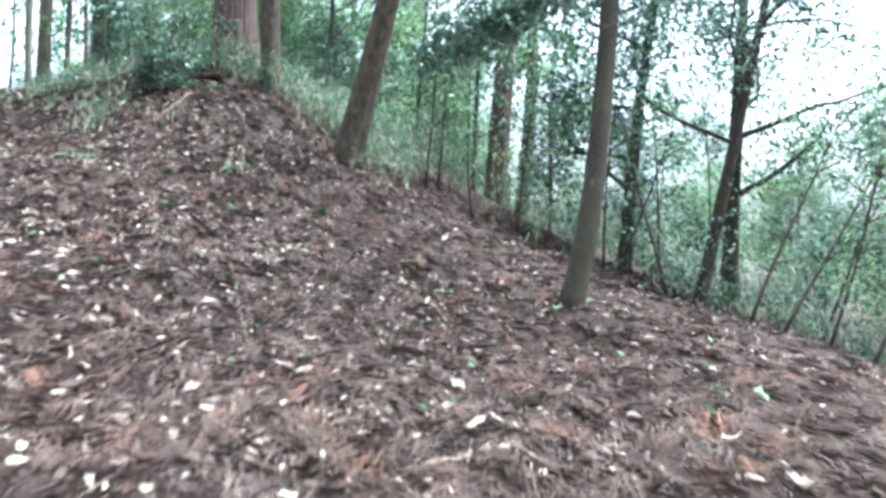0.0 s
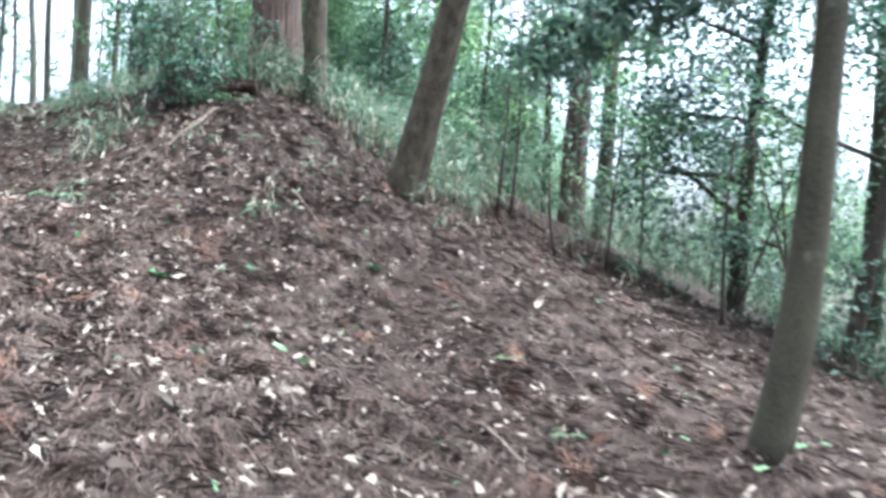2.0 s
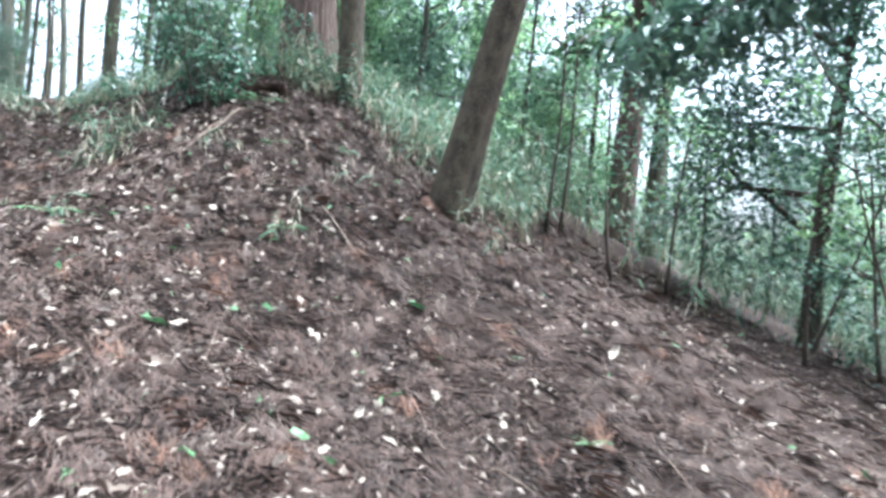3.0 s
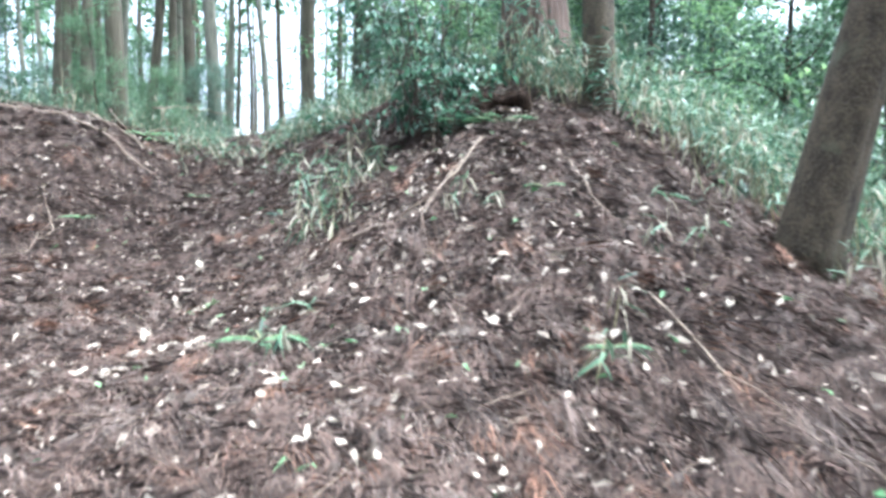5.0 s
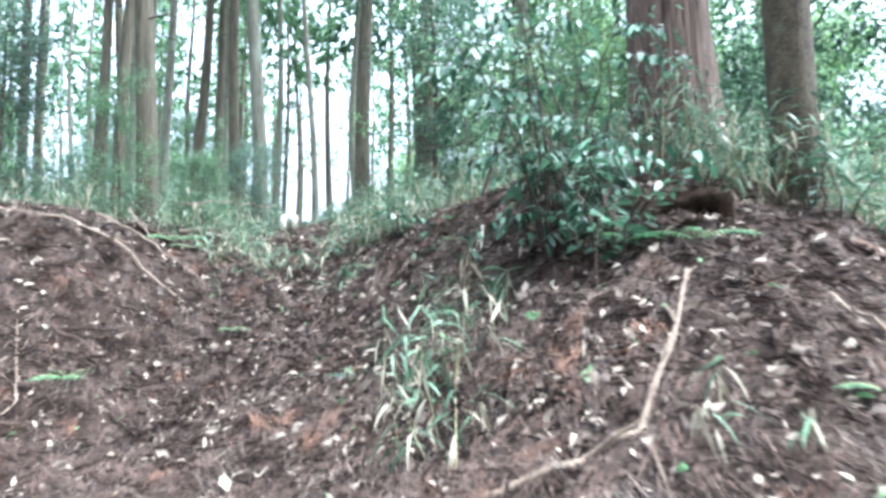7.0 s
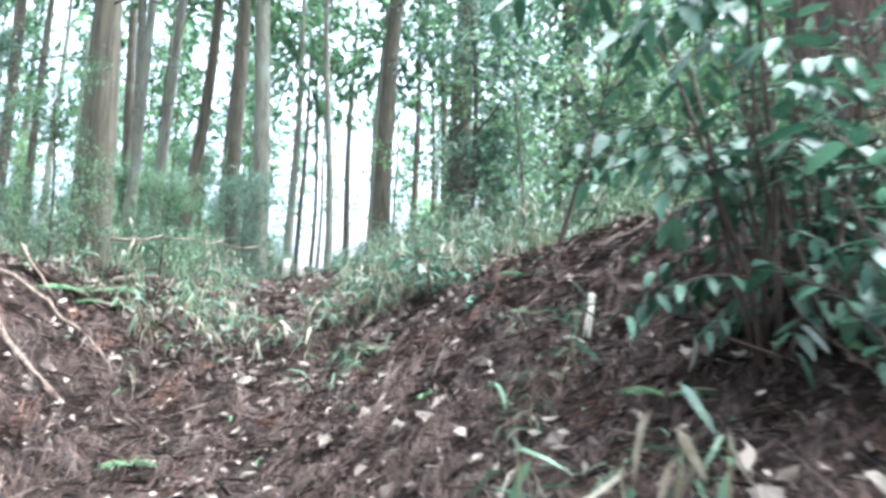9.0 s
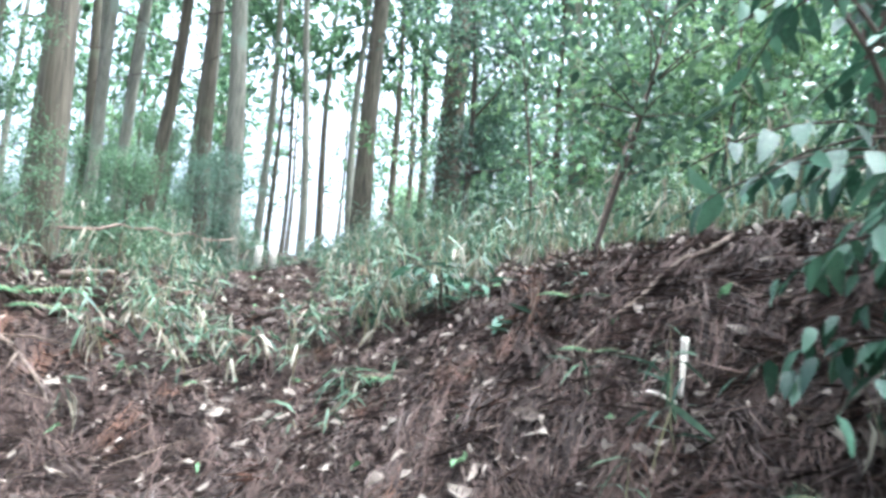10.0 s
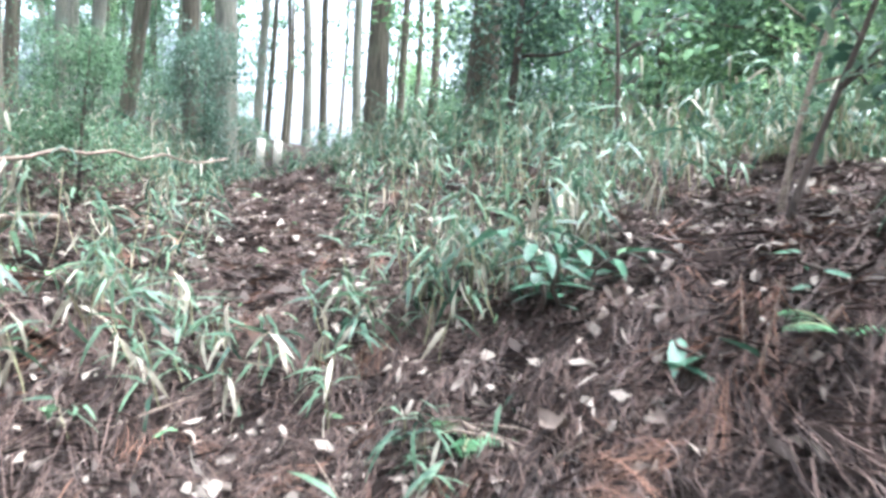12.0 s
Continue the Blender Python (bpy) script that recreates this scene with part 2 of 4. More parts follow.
gx, gy = steps(-13.0, 5.0, 0.065, 900.0), steps(-1.5, 15.0, 0.065, 900.0)
GX, GY = np.meshgrid(gx, gy)
rng = np.random.default_rng(5)
near = (np.abs(GX + 4) < 9.5) & (np.abs(GY - 7) < 9)
GZ = soil(GX, GY) + np.where(near, rng.normal(0, 0.009, GX.shape), 0)
idx = np.arange(GX.size).reshape(GX.shape)
quads = np.stack([idx[:-1, :-1], idx[:-1, 1:], idx[1:, 1:], idx[1:, :-1]], -1).reshape(-1, 4)
ground = linked("ground", np.stack([GX, GY, GZ], -1).reshape(-1, 3), quads, SOIL, smooth=True)
tagged(ground, "sloping forest floor covered in brown cedar needles", "ground", kind="structure")


# ---- trees ----
def crown_of(points, rng, per, spread, length, width, full=False, droop=0.15, flat=0.6):
    """Leaves scattered round the given points."""
    c = np.repeat(np.asarray(points, float), per, 0)
    n = len(c)
    base = c + rng.normal(0, 1, (n, 3)) * spread * np.array([1, 1, 0.75])
    axis = unit(rng.normal(0, 1, (n, 3)) * np.array([1, 1, flat]) + np.array([0, 0, -0.25]))
    up = unit(rng.normal(0, 0.45, (n, 3)) + np.array([0, 0, 1.0]))
    ln = length * rng.uniform(0.6, 1.25, n)
    return blades(base, axis, up, ln, ln * width, droop, full)


def broadleaf(name, at, dia, height, lean, first_limb, limbs, reach, per, leaf, mat_bark, mat_leaf, label, seed, bend=0.25, flute=0.25, density=1.0, low_twigs=0, sides=14, top=True, flat_crown=0.4, sweep=0.0):
    """A broad-leaved tree: a bending trunk, limbs of its own and a crown of single leaves."""
    rng = np.random.default_rng(seed)
    thing = tagged(new(name), label, "tree")
    thing.location = (at[0], at[1], float(soil(at[0], at[1])) - 0.05)
    line, radii = [], []
    for i in range(17):
        s = (i / 16) ** 1.4
        h = height * s
        line.append((sweep * (1 - math.exp(-h / 0.6)) + lean[0] * s * height + bend * math.sin(s * 3.0) * math.cos(seed), lean[1] * s * height + bend * math.sin(s * 2.6 + seed) * 0.6 - bend * 0.6 * math.sin(seed), h))
        radii.append(dia / 2 * (1 - 0.72 * s))
    line[0] = (line[0][0], line[0][1], -0.15)
    v, f = tube(line, radii, sides, flute, 4, 0.12)
    linked("trunk", v, f, mat_bark, thing, True)
    spots = []
    for i in range(limbs):
        s = first_limb + (1 - first_limb) * (i + rng.uniform(0, 0.6)) / limbs
        s = min(s, 0.97)
        q = 16 * s ** (1 / 1.4)
        k = int(q)
        p = Vector(line[k]).lerp(Vector(line[min(k + 1, 16)]), q - k)
        a = rng.uniform(0, 2 * math.pi)
        ln = reach * (1 - 0.45 * s) * rng.uniform(0.7, 1.2)
        pts, rr = [p], [radii[k] * 0.5]
        d = Vector((math.cos(a), math.sin(a), rng.uniform(0.25, 0.9))).normalized()
        for j in range(6):
            d = (d + Vector(rng.normal(0, 0.2, 3)) + Vector((0, 0, 0.03))).normalized()
            pts.append(pts[-1] + d * ln / 6)
            rr.append(radii[k] * 0.5 * (1 - 0.8 * (j + 1) / 6))
            if j >= 1:
                for _ in range(max(1, int(3 * density))):
                    spots.append(pts[-1] + Vector(rng.normal(0, 1, 3)) * ln * 0.22 * Vector((1, 1, flat_crown)).length * 0.7)
        v, f = tube(pts, [max(r, 0.006) for r in rr], 6)
        linked("limb", v, f, mat_bark, thing, True)
    for i in range(low_twigs):
        s = rng.uniform(0.1, 0.5)
        spots.append(Vector(line[int(s * 16)]) + Vector(rng.normal(0, 0.7, 3)))
    v, f = crown_of(spots, rng, per, 0.26 * max(reach / 2.5, 0.55), leaf, 0.24)
    linked("crown", v, f, mat_leaf, thing)
    return thing


def cedar(at, dia, height, lean, mat, label, seed, foliage_from=0.5, detail=20, rings=26, flute=0.3, rough=0.06, blades_n=1500, stubs=7, name="cedar_tree", phase=0.0):
    """A plantation cedar: a straight tapering trunk with buttressed foot, dead stubs and a high crown of drooping sprays."""
    rng = np.random.default_rng(seed)
    thing = tagged(new(name), label, "tree")
    thing.location = (at[0], at[1], float(soil(at[0], at[1])) - 0.05)
    line, radii = [], []
    for i in range(rings):
        s = (i / (rings - 1)) ** 1.6
        h = height * s
        line.append((lean[0] * h + 0.1 * math.sin(h * 0.5 + seed), lean[1] * h + 0.1 * math.sin(h * 0.4 + 2 * seed), h - (0.2 if i == 0 else 0)))
        radii.append(dia / 2 * (1 - 0.8 * s))
    v, f = tube(line, radii, detail, flute, 5, rough)
    linked("trunk", v, f, mat, thing, True)

    def on(h):
        return Vector((lean[0] * h + 0.1 * math.sin(h * 0.5 + seed), lean[1] * h + 0.1 * math.sin(h * 0.4 + 2 * seed), h))

    for _ in range(stubs):
        h = rng.uniform(0.14, foliage_from + 0.1) * height
        a = rng.uniform(0, 2 * math.pi)
        p = on(h)
        ln = rng.uniform(0.4, 1.5)
        pts = [p, p + Vector((math.cos(a), math.sin(a), -0.1)) * ln * 0.5, p + Vector((math.cos(a + 0.15), math.sin(a + 0.15), -0.28)) * ln]
        v, f = tube(pts, [0.016, 0.011, 0.004], 5)
        linked("dead_branch", v, f, BARK_DARK, thing, True)
    if blades_n:
        n_b = 46
        base, axis = [], []
        per = blades_n // n_b
        for i in range(n_b):
            s = foliage_from + (1 - foliage_from) * (i + rng.uniform(0, 1)) / n_b
            h = s * height
            a = rng.uniform(0, 2 * math.pi)
            ln = 0.4 + (1 - s) / (1 - foliage_from) * 2.0 * rng.uniform(0.6, 1.15)
            d = np.array([math.cos(a), math.sin(a), -0.12])
            p = np.array(on(h))
            u = rng.uniform(0.2, 1.0, per)
            base.append(p + d * (u * ln)[:, None] + rng.normal(0, 0.16, (per, 3)))
            axis.append(d + rng.normal(0, 0.6, (per, 3)) + np.array([0, 0, -0.25]))
        base, axis = np.concatenate(base), np.concatenate(axis)
        n = len(base)
        ln = rng.uniform(0.25, 0.55, n)
        v, f = blades(base, axis, unit(rng.normal(0, 0.5, (n, 3)) + np.array([0, 0, 1])), ln, ln * 0.22, 0.3, False)
        linked("crown", v, f, NEEDLE, thing)
    return thing


# the two trunks behind the mound and the cedars along the trail
CEDAR_LABEL = "tall straight cedar with fibrous brown bark above dwarf bamboo"
cedar((-5.5, 13.0), 0.78, 20, (0.01, 0.0), BARK_RED, "massive old cedar with shredded reddish bark behind the mound", 3, 0.45, 120, 50, 0.22, 0.14, 2600, 3)
cedar((-4.32, 11.95), 0.36, 15, (-0.01, 0.0), BARK_ROUGH, "dark rough-barked trunk rising behind the mound", 4, 0.4, 24, 34, 0.2, 0.1, 2000, 3)
GROVE = [(-12.65, 12.17, 0.34, 0.01, BARK_CEDAR), (-15.24, 13.56, 0.26, 0.05, BARK_CEDAR), (-17.69, 14.77, 0.25, 0.0, BARK_CEDAR), (-17.30, 15.60, 0.23, 0.02, BARK_PALE),
         (-18.99, 17.41, 0.28, 0.0, BARK_PALE), (-17.10, 16.54, 0.30, 0.06, BARK_CEDAR), (-14.81, 16.39, 0.38, 0.0, BARK_PALE), (-15.75, 16.75, 0.3, 0.0, BARK_CEDAR),
         (-21.79, 21.41, 0.40, 0.0, BARK_CEDAR), (-23.14, 22.86, 0.33, 0.01, BARK_PALE), (-24.06, 26.90, 0.26, 0.0, BARK_CEDAR), (-24.38, 27.85, 0.23, 0.0, BARK_CEDAR),
         (-18.54, 22.33, 0.27, -0.02, BARK_PALE), (-19.78, 26.17, 0.39, 0.0, BARK_PALE), (-13.89, 18.94, 0.45, 0.02, BARK_CEDAR), (-19.23, 27.67, 0.36, 0.0, BARK_CEDAR),
         (-10.92, 17.14, 0.45, 0.01, BARK_CEDAR), (-18.96, 29.01, 0.42, 0.0, BARK_CEDAR), (-12.71, 24.91, 0.21, 0.0, BARK_PALE), (-9.96, 19.72, 0.40, 0.0, BARK_PALE),
         (-11.44, 25.72, 0.23, 0.0, BARK_CEDAR), (-22.16, 15.38, 0.31, 0.0, BARK_CEDAR), (-26.72, 18.25, 0.30, 0.0, BARK_CEDAR), (-21.93, 17.43, 0.35, 0.0, BARK_CEDAR),
         (-24.04, 19.69, 0.42, 0.0, BARK_PALE), (-10.38, 24.03, 0.32, 0.0, BARK_CEDAR)]
for i, (x, y, d, sway, mat) in enumerate(GROVE):
    tagged(cedar((x, y), d * 0.88, 17 + (i * 7) % 5, (sway * 0.8, sway * 0.55), mat, CEDAR_LABEL if mat != BARK_PALE else "slender cedar with pale lichened bark in the grove", 20 + i, 0.44 + 0.03 * (i % 4),
                 24 if i < 9 else 14, 30, 0.2, 0.06, 900, 9), group="cedars of the grove")

# the farther grove, and unseen woods added behind the camera to shade the ground
far_kinds = [cedar((-30 - 5 * i, 30 + 4 * i), 0.34 + 0.04 * i, 19 + i, (0.004 * i, 0.0), (BARK_CEDAR, BARK_PALE, BARK_CEDAR)[i], "distant cedar trunk in the grove", 70 + i, 0.44, 10, 14, 0.2, 0.05, 520, 7) for i in range(3)]
# extra dense crown, only there to hold sky light off the slope
shade_kind = cedar((-24, -6), 0.4, 19, (0.0, 0.0), BARK_CEDAR, "unseen tall cedar with a full crown, added to shade the ground", 79, 0.42, 10, 14, 0.2, 0.05, 3600, 5)
rng = np.random.default_rng(11)
placed = 0
spots_taken = [(x, y) for x, y, *_ in GROVE]
while placed < 150:
    a, d = radians(rng.uniform(-4, 84)), rng.uniform(22, 75) ** 1.0
    x, y = -6 - math.sin(a) * d, 8 + math.cos(a) * d
    if placed < 110 and 33 < math.degrees(a) < 43 and rng.uniform() < 0.45:
        continue
    # the last forty are the added shade cedars, out of view
    if placed >= 110:
        a = radians(rng.uniform(70, 300))
        d = rng.uniform(7, 26)
        x, y = -1 - math.sin(a) * d, 2 + math.cos(a) * d
    if min(math.hypot(x - p, y - q) for p, q in spots_taken) < 1.9:
        continue
    spots_taken.append((x, y))
    s = rng.uniform(0.8, 1.15)
    copy_thing(far_kinds[placed % 3] if placed < 110 else shade_kind, pose(x, y, float(land(x, y)) - 0.1, 0, 0, rng.uniform(0, 360)) @ Matrix.Diagonal((s, s, s, 1)))["group"] = "cedars of the grove"
    placed += 1

# broad-leaved trees on the falling flank
broadleaf("oak_tree", (0.56, 5.98), 0.2, 8.5, (0.03, 0.0), 0.5, 7, 2.4, 60, 0.11, BARK_SMOOTH, LEAF, "slim smooth grey trunk standing on the litter slope", 31, 0.04, 0.35, 1.0, sides=22, sweep=0.17)
broadleaf("leaning_tree", (-2.46, 10.02), 0.41, 8.0, (0.21, -0.05), 0.55, 6, 2.6, 60, 0.11, BARK_ROUGH, LEAF, "thick leaning trunk with rough mossy bark at the mound's edge", 32, 0.1, 0.22, 0.7, sides=36)
broadleaf("young_oak", (3.42, 12.2), 0.24, 9.0, (0.17, 0.0), 0.3, 9, 3.0, 60, 0.125, BARK_DARK, LEAF_DARK, "slender dark trunk leaning outward under dense leaves", 33, 0.15, 0.2, 1.3, 10)
broadleaf("young_oak", (4.6, 14.3), 0.36, 9.5, (0.02, 0.0), 0.25, 9, 3.2, 50, 0.125, BARK_SMOOTH, LEAF, "straight yellowish trunk with dense foliage above", 34, 0.1, 0.2, 1.3, 12)
broadleaf("young_oak", (2.53, 14.6), 0.32, 8.0, (0.1, 0.0), 0.2, 9, 3.0, 105, 0.135, BARK_DARK, LEAF_DARK, "dark trunk half hidden in evergreen leaves", 35, 0.2, 0.2, 1.3, 14)
broadleaf("young_oak", (7.4, 12.8), 0.2, 8.0, (0.06, 0.0), 0.15, 10, 3.0, 40, 0.125, BARK_DARK, LEAF, "slender oak with spreading leafy limbs on the slope", 38, 0.2, 0.2, 1.3, 12)
cedar((-0.2, 18.0), 0.62, 18, (0.0, 0.0), BARK_RED, "reddish cedar trunk standing beyond the slope's edge", 36, 0.3, 24, 30, 0.2, 0.08, 2600, 6)
cedar((0.5, 19.6), 0.44, 17, (0.0, 0.0), BARK_CEDAR, "greyish cedar trunk beyond the slope's edge", 37, 0.3, 20, 26, 0.2, 0.08, 2400, 6)

# the drooping bough of the slim trunk
bough_tree = bpy.data.objects["oak_tree"]
rngb = np.random.default_rng(41)
pts = [Vector((0.25, 0.0, 3.0)), Vector((-0.2, 0.1, 2.85)), Vector((-0.6, 0.12, 2.68)), Vector((-0.95, 0.1, 2.5)), Vector((-1.28, 0.05, 2.3))]
v, f = tube(pts, [0.03, 0.024, 0.018, 0.012, 0.006], 6)
linked("drooping_limb", v, f, BARK_DARK, bough_tree, True)
v, f = crown_of([p + Vector((0, 0, -0.05)) for p in pts[1:]] + [(p + q) / 2 for p, q in zip(pts[1:], pts[2:])], rngb, 200, 0.13, 0.09, 0.2, flat=1.2, droop=0.3)
linked("hanging_foliage", v, f, LEAF_DARK, bough_tree, label="dark hanging spray of leaves")

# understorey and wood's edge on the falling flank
kinds = [broadleaf("understorey_tree", (9 + 3 * i, 16 + 2 * i), 0.16, 5.5 + i, (0.03 * (i - 1), 0.0), 0.08, 11, 2.6, 42, 0.13, BARK_DARK, (LEAF, LEAF_DARK, LEAF_SUNLIT, LEAF)[i],
                   ("leafy understorey tree on the falling slope", "dark evergreen understorey tree on the slope", "leafy tree at the wood's edge, sunlight painted in as pale green", "slender leafy tree with low branches")[i], 50 + i, 0.25, 0.2, 1.5, 10, 8) for i in range(4)]
rng = np.random.default_rng(17)
taken = [(3.42, 12.2), (4.6, 14.3), (2.53, 14.6), (-0.2, 18.0), (0.5, 19.6)]
count = 0
while count < 54:
    a = radians(rng.uniform(-30, -4) if count < 30 else rng.uniform(-4, 10) if count < 36 else rng.uniform(12, 44))
    d = rng.uniform(16, 40) if math.degrees(a) < 4 else rng.uniform(20, 44)
    x, y = math.sin(a) * d, math.cos(a) * d
    if x < -2.0 and y < 17.5:
        continue
    if min(math.hypot(x - p, y - q) for p, q in taken) < 1.5:
        continue
    taken.append((x, y))
    s = rng.uniform(0.6, 1.15) * (0.75 if math.degrees(a) > 8 and d < 22 else 1.0)
    # beyond 26 m mostly the kind with sunlight painted into its leaves
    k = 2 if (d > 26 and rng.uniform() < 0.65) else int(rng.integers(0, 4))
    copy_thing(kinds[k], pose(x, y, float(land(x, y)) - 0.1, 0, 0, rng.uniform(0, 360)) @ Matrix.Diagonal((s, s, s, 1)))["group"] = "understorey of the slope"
    count += 1
# evergreens among the cedars, and undergrowth far along the trail; far pale copies imitate bright haze
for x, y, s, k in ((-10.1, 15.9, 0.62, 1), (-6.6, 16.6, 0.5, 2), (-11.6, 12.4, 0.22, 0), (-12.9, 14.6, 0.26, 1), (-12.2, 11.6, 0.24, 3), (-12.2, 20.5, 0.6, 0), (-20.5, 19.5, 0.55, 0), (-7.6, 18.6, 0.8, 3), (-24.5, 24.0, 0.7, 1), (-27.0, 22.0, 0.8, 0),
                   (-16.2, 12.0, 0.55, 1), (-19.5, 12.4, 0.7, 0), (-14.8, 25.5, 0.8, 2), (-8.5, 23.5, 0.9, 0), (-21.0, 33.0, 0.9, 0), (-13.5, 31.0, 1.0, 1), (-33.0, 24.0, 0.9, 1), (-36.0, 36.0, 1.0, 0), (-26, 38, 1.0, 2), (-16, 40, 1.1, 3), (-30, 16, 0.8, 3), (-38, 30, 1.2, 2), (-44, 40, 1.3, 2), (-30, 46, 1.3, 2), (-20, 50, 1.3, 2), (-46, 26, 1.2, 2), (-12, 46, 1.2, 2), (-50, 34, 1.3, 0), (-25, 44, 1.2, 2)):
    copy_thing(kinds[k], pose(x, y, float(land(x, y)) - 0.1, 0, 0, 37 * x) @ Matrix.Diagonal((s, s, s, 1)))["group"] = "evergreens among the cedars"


# ---- dwarf bamboo ----
def bamboo_arrays(xy, rng, low, high, leaves=8, leaf=(0.1, 0.18), dry=0.1, trodden=False):
    """Culms and drooping leaves of dwarf bamboo at the given points: (culm, green, dry) vertex and face arrays."""
    n = len(xy)
    root = np.c_[xy, soil(xy[:, 0], xy[:, 1]) - 0.02]
    h = rng.uniform(low, high, n) * (np.clip(np.abs(aside(xy[:, 0], xy[:, 1])) / 1.1, 0.4, 1.0) if trodden else 1.0)
    lean = rng.normal(0, 0.22, (n, 2))
    top = root + np.c_[lean * h[:, None], h]
    cv, cf = blades(root, top - root, unit(rng.normal(0, 1, (n, 3))), np.linalg.norm(top - root, axis=1), np.full(n, 0.0035), 0.05)
    k = np.repeat(np.arange(n), leaves)
    u = rng.uniform(0.4, 1.02, n * leaves)
    base = root[k] + (top - root)[k] * u[:, None] + rng.normal(0, 0.015, (n * leaves, 3))
    a = rng.uniform(0, 2 * np.pi, n * leaves)
    axis = np.c_[np.cos(a), np.sin(a), rng.uniform(-0.9, 0.7, n * leaves)]
    up = unit(rng.normal(0, 0.35, (n * leaves, 3)) + np.array([0, 0, 1.0]))
    ln = rng.uniform(*leaf, n * leaves)
    isdry = rng.uniform(size=n * leaves) < dry
    axis[isdry, 2] = rng.uniform(-2.2, -0.3, isdry.sum())
    out = [(cv, cf)]
    for sel in (~isdry, isdry):
        out.append(blades(base[sel], axis[sel], up[sel], ln[sel], ln[sel] * rng.uniform(0.036, 0.066, sel.sum()), rng.uniform(0.2, 0.55)))
    return out


def off_trail(x, y):
    """True away from the trodden line that runs up between the mound and the bank."""
    return np.abs(aside(x, y)) > 0.42


def aside(x, y):
    """How far to the right of the trail's middle a point lies, looking up the trail."""
    return 0.73 * (x + 9.18) + 0.68 * (y - 11.76)


def thicket(label, x0, x1, y0, y1, keep, n, low, high, rng, leaves=8, leaf=(0.1, 0.18), dry=0.1):
    """Dwarf bamboo over the part of a rectangle where keep(x, y) holds."""
    xy = np.c_[rng.uniform(x0, x1, n), rng.uniform(y0, y1, n)]
    xy = xy[keep(xy[:, 0], xy[:, 1])]
    patch = np.sin(1.7 * xy[:, 0] + 0.8 * xy[:, 1]) * np.sin(1.3 * xy[:, 1] - 0.6 * xy[:, 0] + 1) + rng.normal(0, 0.5, len(xy))
    xy = xy[patch > -0.55]
    thing = tagged(new("dwarf_bamboo_thicket"), label, "bamboo", kind="stuff")
    for nm, (v, f), mat in zip(("culms", "leaves", "dry_leaves"), bamboo_arrays(xy, rng, low, high, leaves, leaf, dry, True), (CULM, SASA, SASA_DRY)):
        if len(v):
            linked(nm, v, f, mat, thing)
    return thing


rng = np.random.default_rng(23)
# both sides of the trail beyond the hollow
thicket("dense dwarf bamboo beside the trail under the cedars", -17, -8.3, 10.4, 20, lambda x, y: (aside(x, y) < -0.42) & (-0.75 * (x + 10.06) + 0.66 * (y - 11.61) > -0.1) & (np.hypot(x + 11.9, y - 11.9) > 1.15), 2700, 0.2, 0.75, rng, 8, (0.1, 0.18), 0.16)
thicket("dense dwarf bamboo on the mound's far side", -13.5, -6.6, 11.8, 19, lambda x, y: (aside(x, y) > 0.38) & (y > 12.0) & (x < -8.0 + 0.45 * np.maximum(0, y - 12.5)), 2300, 0.22, 0.8, rng, 8, (0.1, 0.19), 0.14)
thicket("bamboo and undergrowth along the far trail", -30, -10, 18, 34, lambda x, y: off_trail(x, y), 3600, 0.35, 1.0, rng, 6, (0.2, 0.34))
thicket("bamboo undergrowth beneath the left-hand cedars", -26, -13, 9, 19, lambda x, y: y > 9 + 0.0 * x, 1800, 0.4, 0.9, rng, 6, (0.16, 0.26))
thicket("thin bamboo and weeds on the ridge", -7.6, -5.8, 14.0, 17.5, lambda x, y: y > 14.0, 330, 0.4, 1.0, rng)
thicket("weeds and bamboo on the lower slope", 3.2, 13, 10.4, 17, lambda x, y: y > 10.4 + 0.25 * np.abs(x - 4), 1100, 0.25, 0.8, rng, 7, (0.16, 0.28), 0.05)
# along the back of the mound's crest
thicket("tall dwarf bamboo along the mound's crest", -6.6, -1.7, 10.6, 15.5, lambda x, y: (y > 11.35 + 0.25 * np.sin(3 * x) - 0.32 * (x + 4.5)) & (y > 10.8 + 0.2 * (x + 3)) & (np.hypot(x + 5.5, y - 13.0) > 0.5), 1700, 0.35, 0.95, rng, 8, (0.13, 0.22), 0.12)
thicket("light bamboo beyond the slope's edge", -3, 7, 11.5, 30, lambda x, y: y > 12.2 + 0.15 * np.abs(x), 2600, 0.6, 1.7, rng, 7, (0.18, 0.32), 0.08)
thicket("sparse dwarf bamboo at the hollow's rim", -6.9, -5.5, 9.2, 12.0, lambda x, y: x < -5.75 - 0.1 * (y - 9), 26, 0.2, 0.45, rng)
thicket("low dwarf bamboo sprouting on the trail's edge", -10.0, -7.9, 10.6, 12.6, lambda x, y: off_trail(x, y) & (y > 11.0 - 0.3 * (x + 9)), 80, 0.12, 0.32, rng, 6, (0.08, 0.13), 0.25)


def bamboo_clump(at, n, low, high, label, seed, leaf=(0.12, 0.2), dry=0.25, spread=0.12):
    """A small clump that stands by itself, with each culm a part and its leaves under it."""
    rng = np.random.default_rng(seed)
    thing = tagged(new("dwarf_bamboo"), label, "bamboo", "bamboo clumps on the slope")
    for _ in range(n):
        xy = np.array([[at[0] + rng.normal(0, spread), at[1] + rng.normal(0, spread)]])
        (cv, cf), green, old = bamboo_arrays(xy, rng, low, high, 8, leaf, dry)
        culm = linked("culm", cv, cf, CULM, thing)
        linked("leaves", *green, SASA, culm)
        if len(old[0]):
            linked("dry_leaves", *old, SASA_DRY, culm)
    return thing


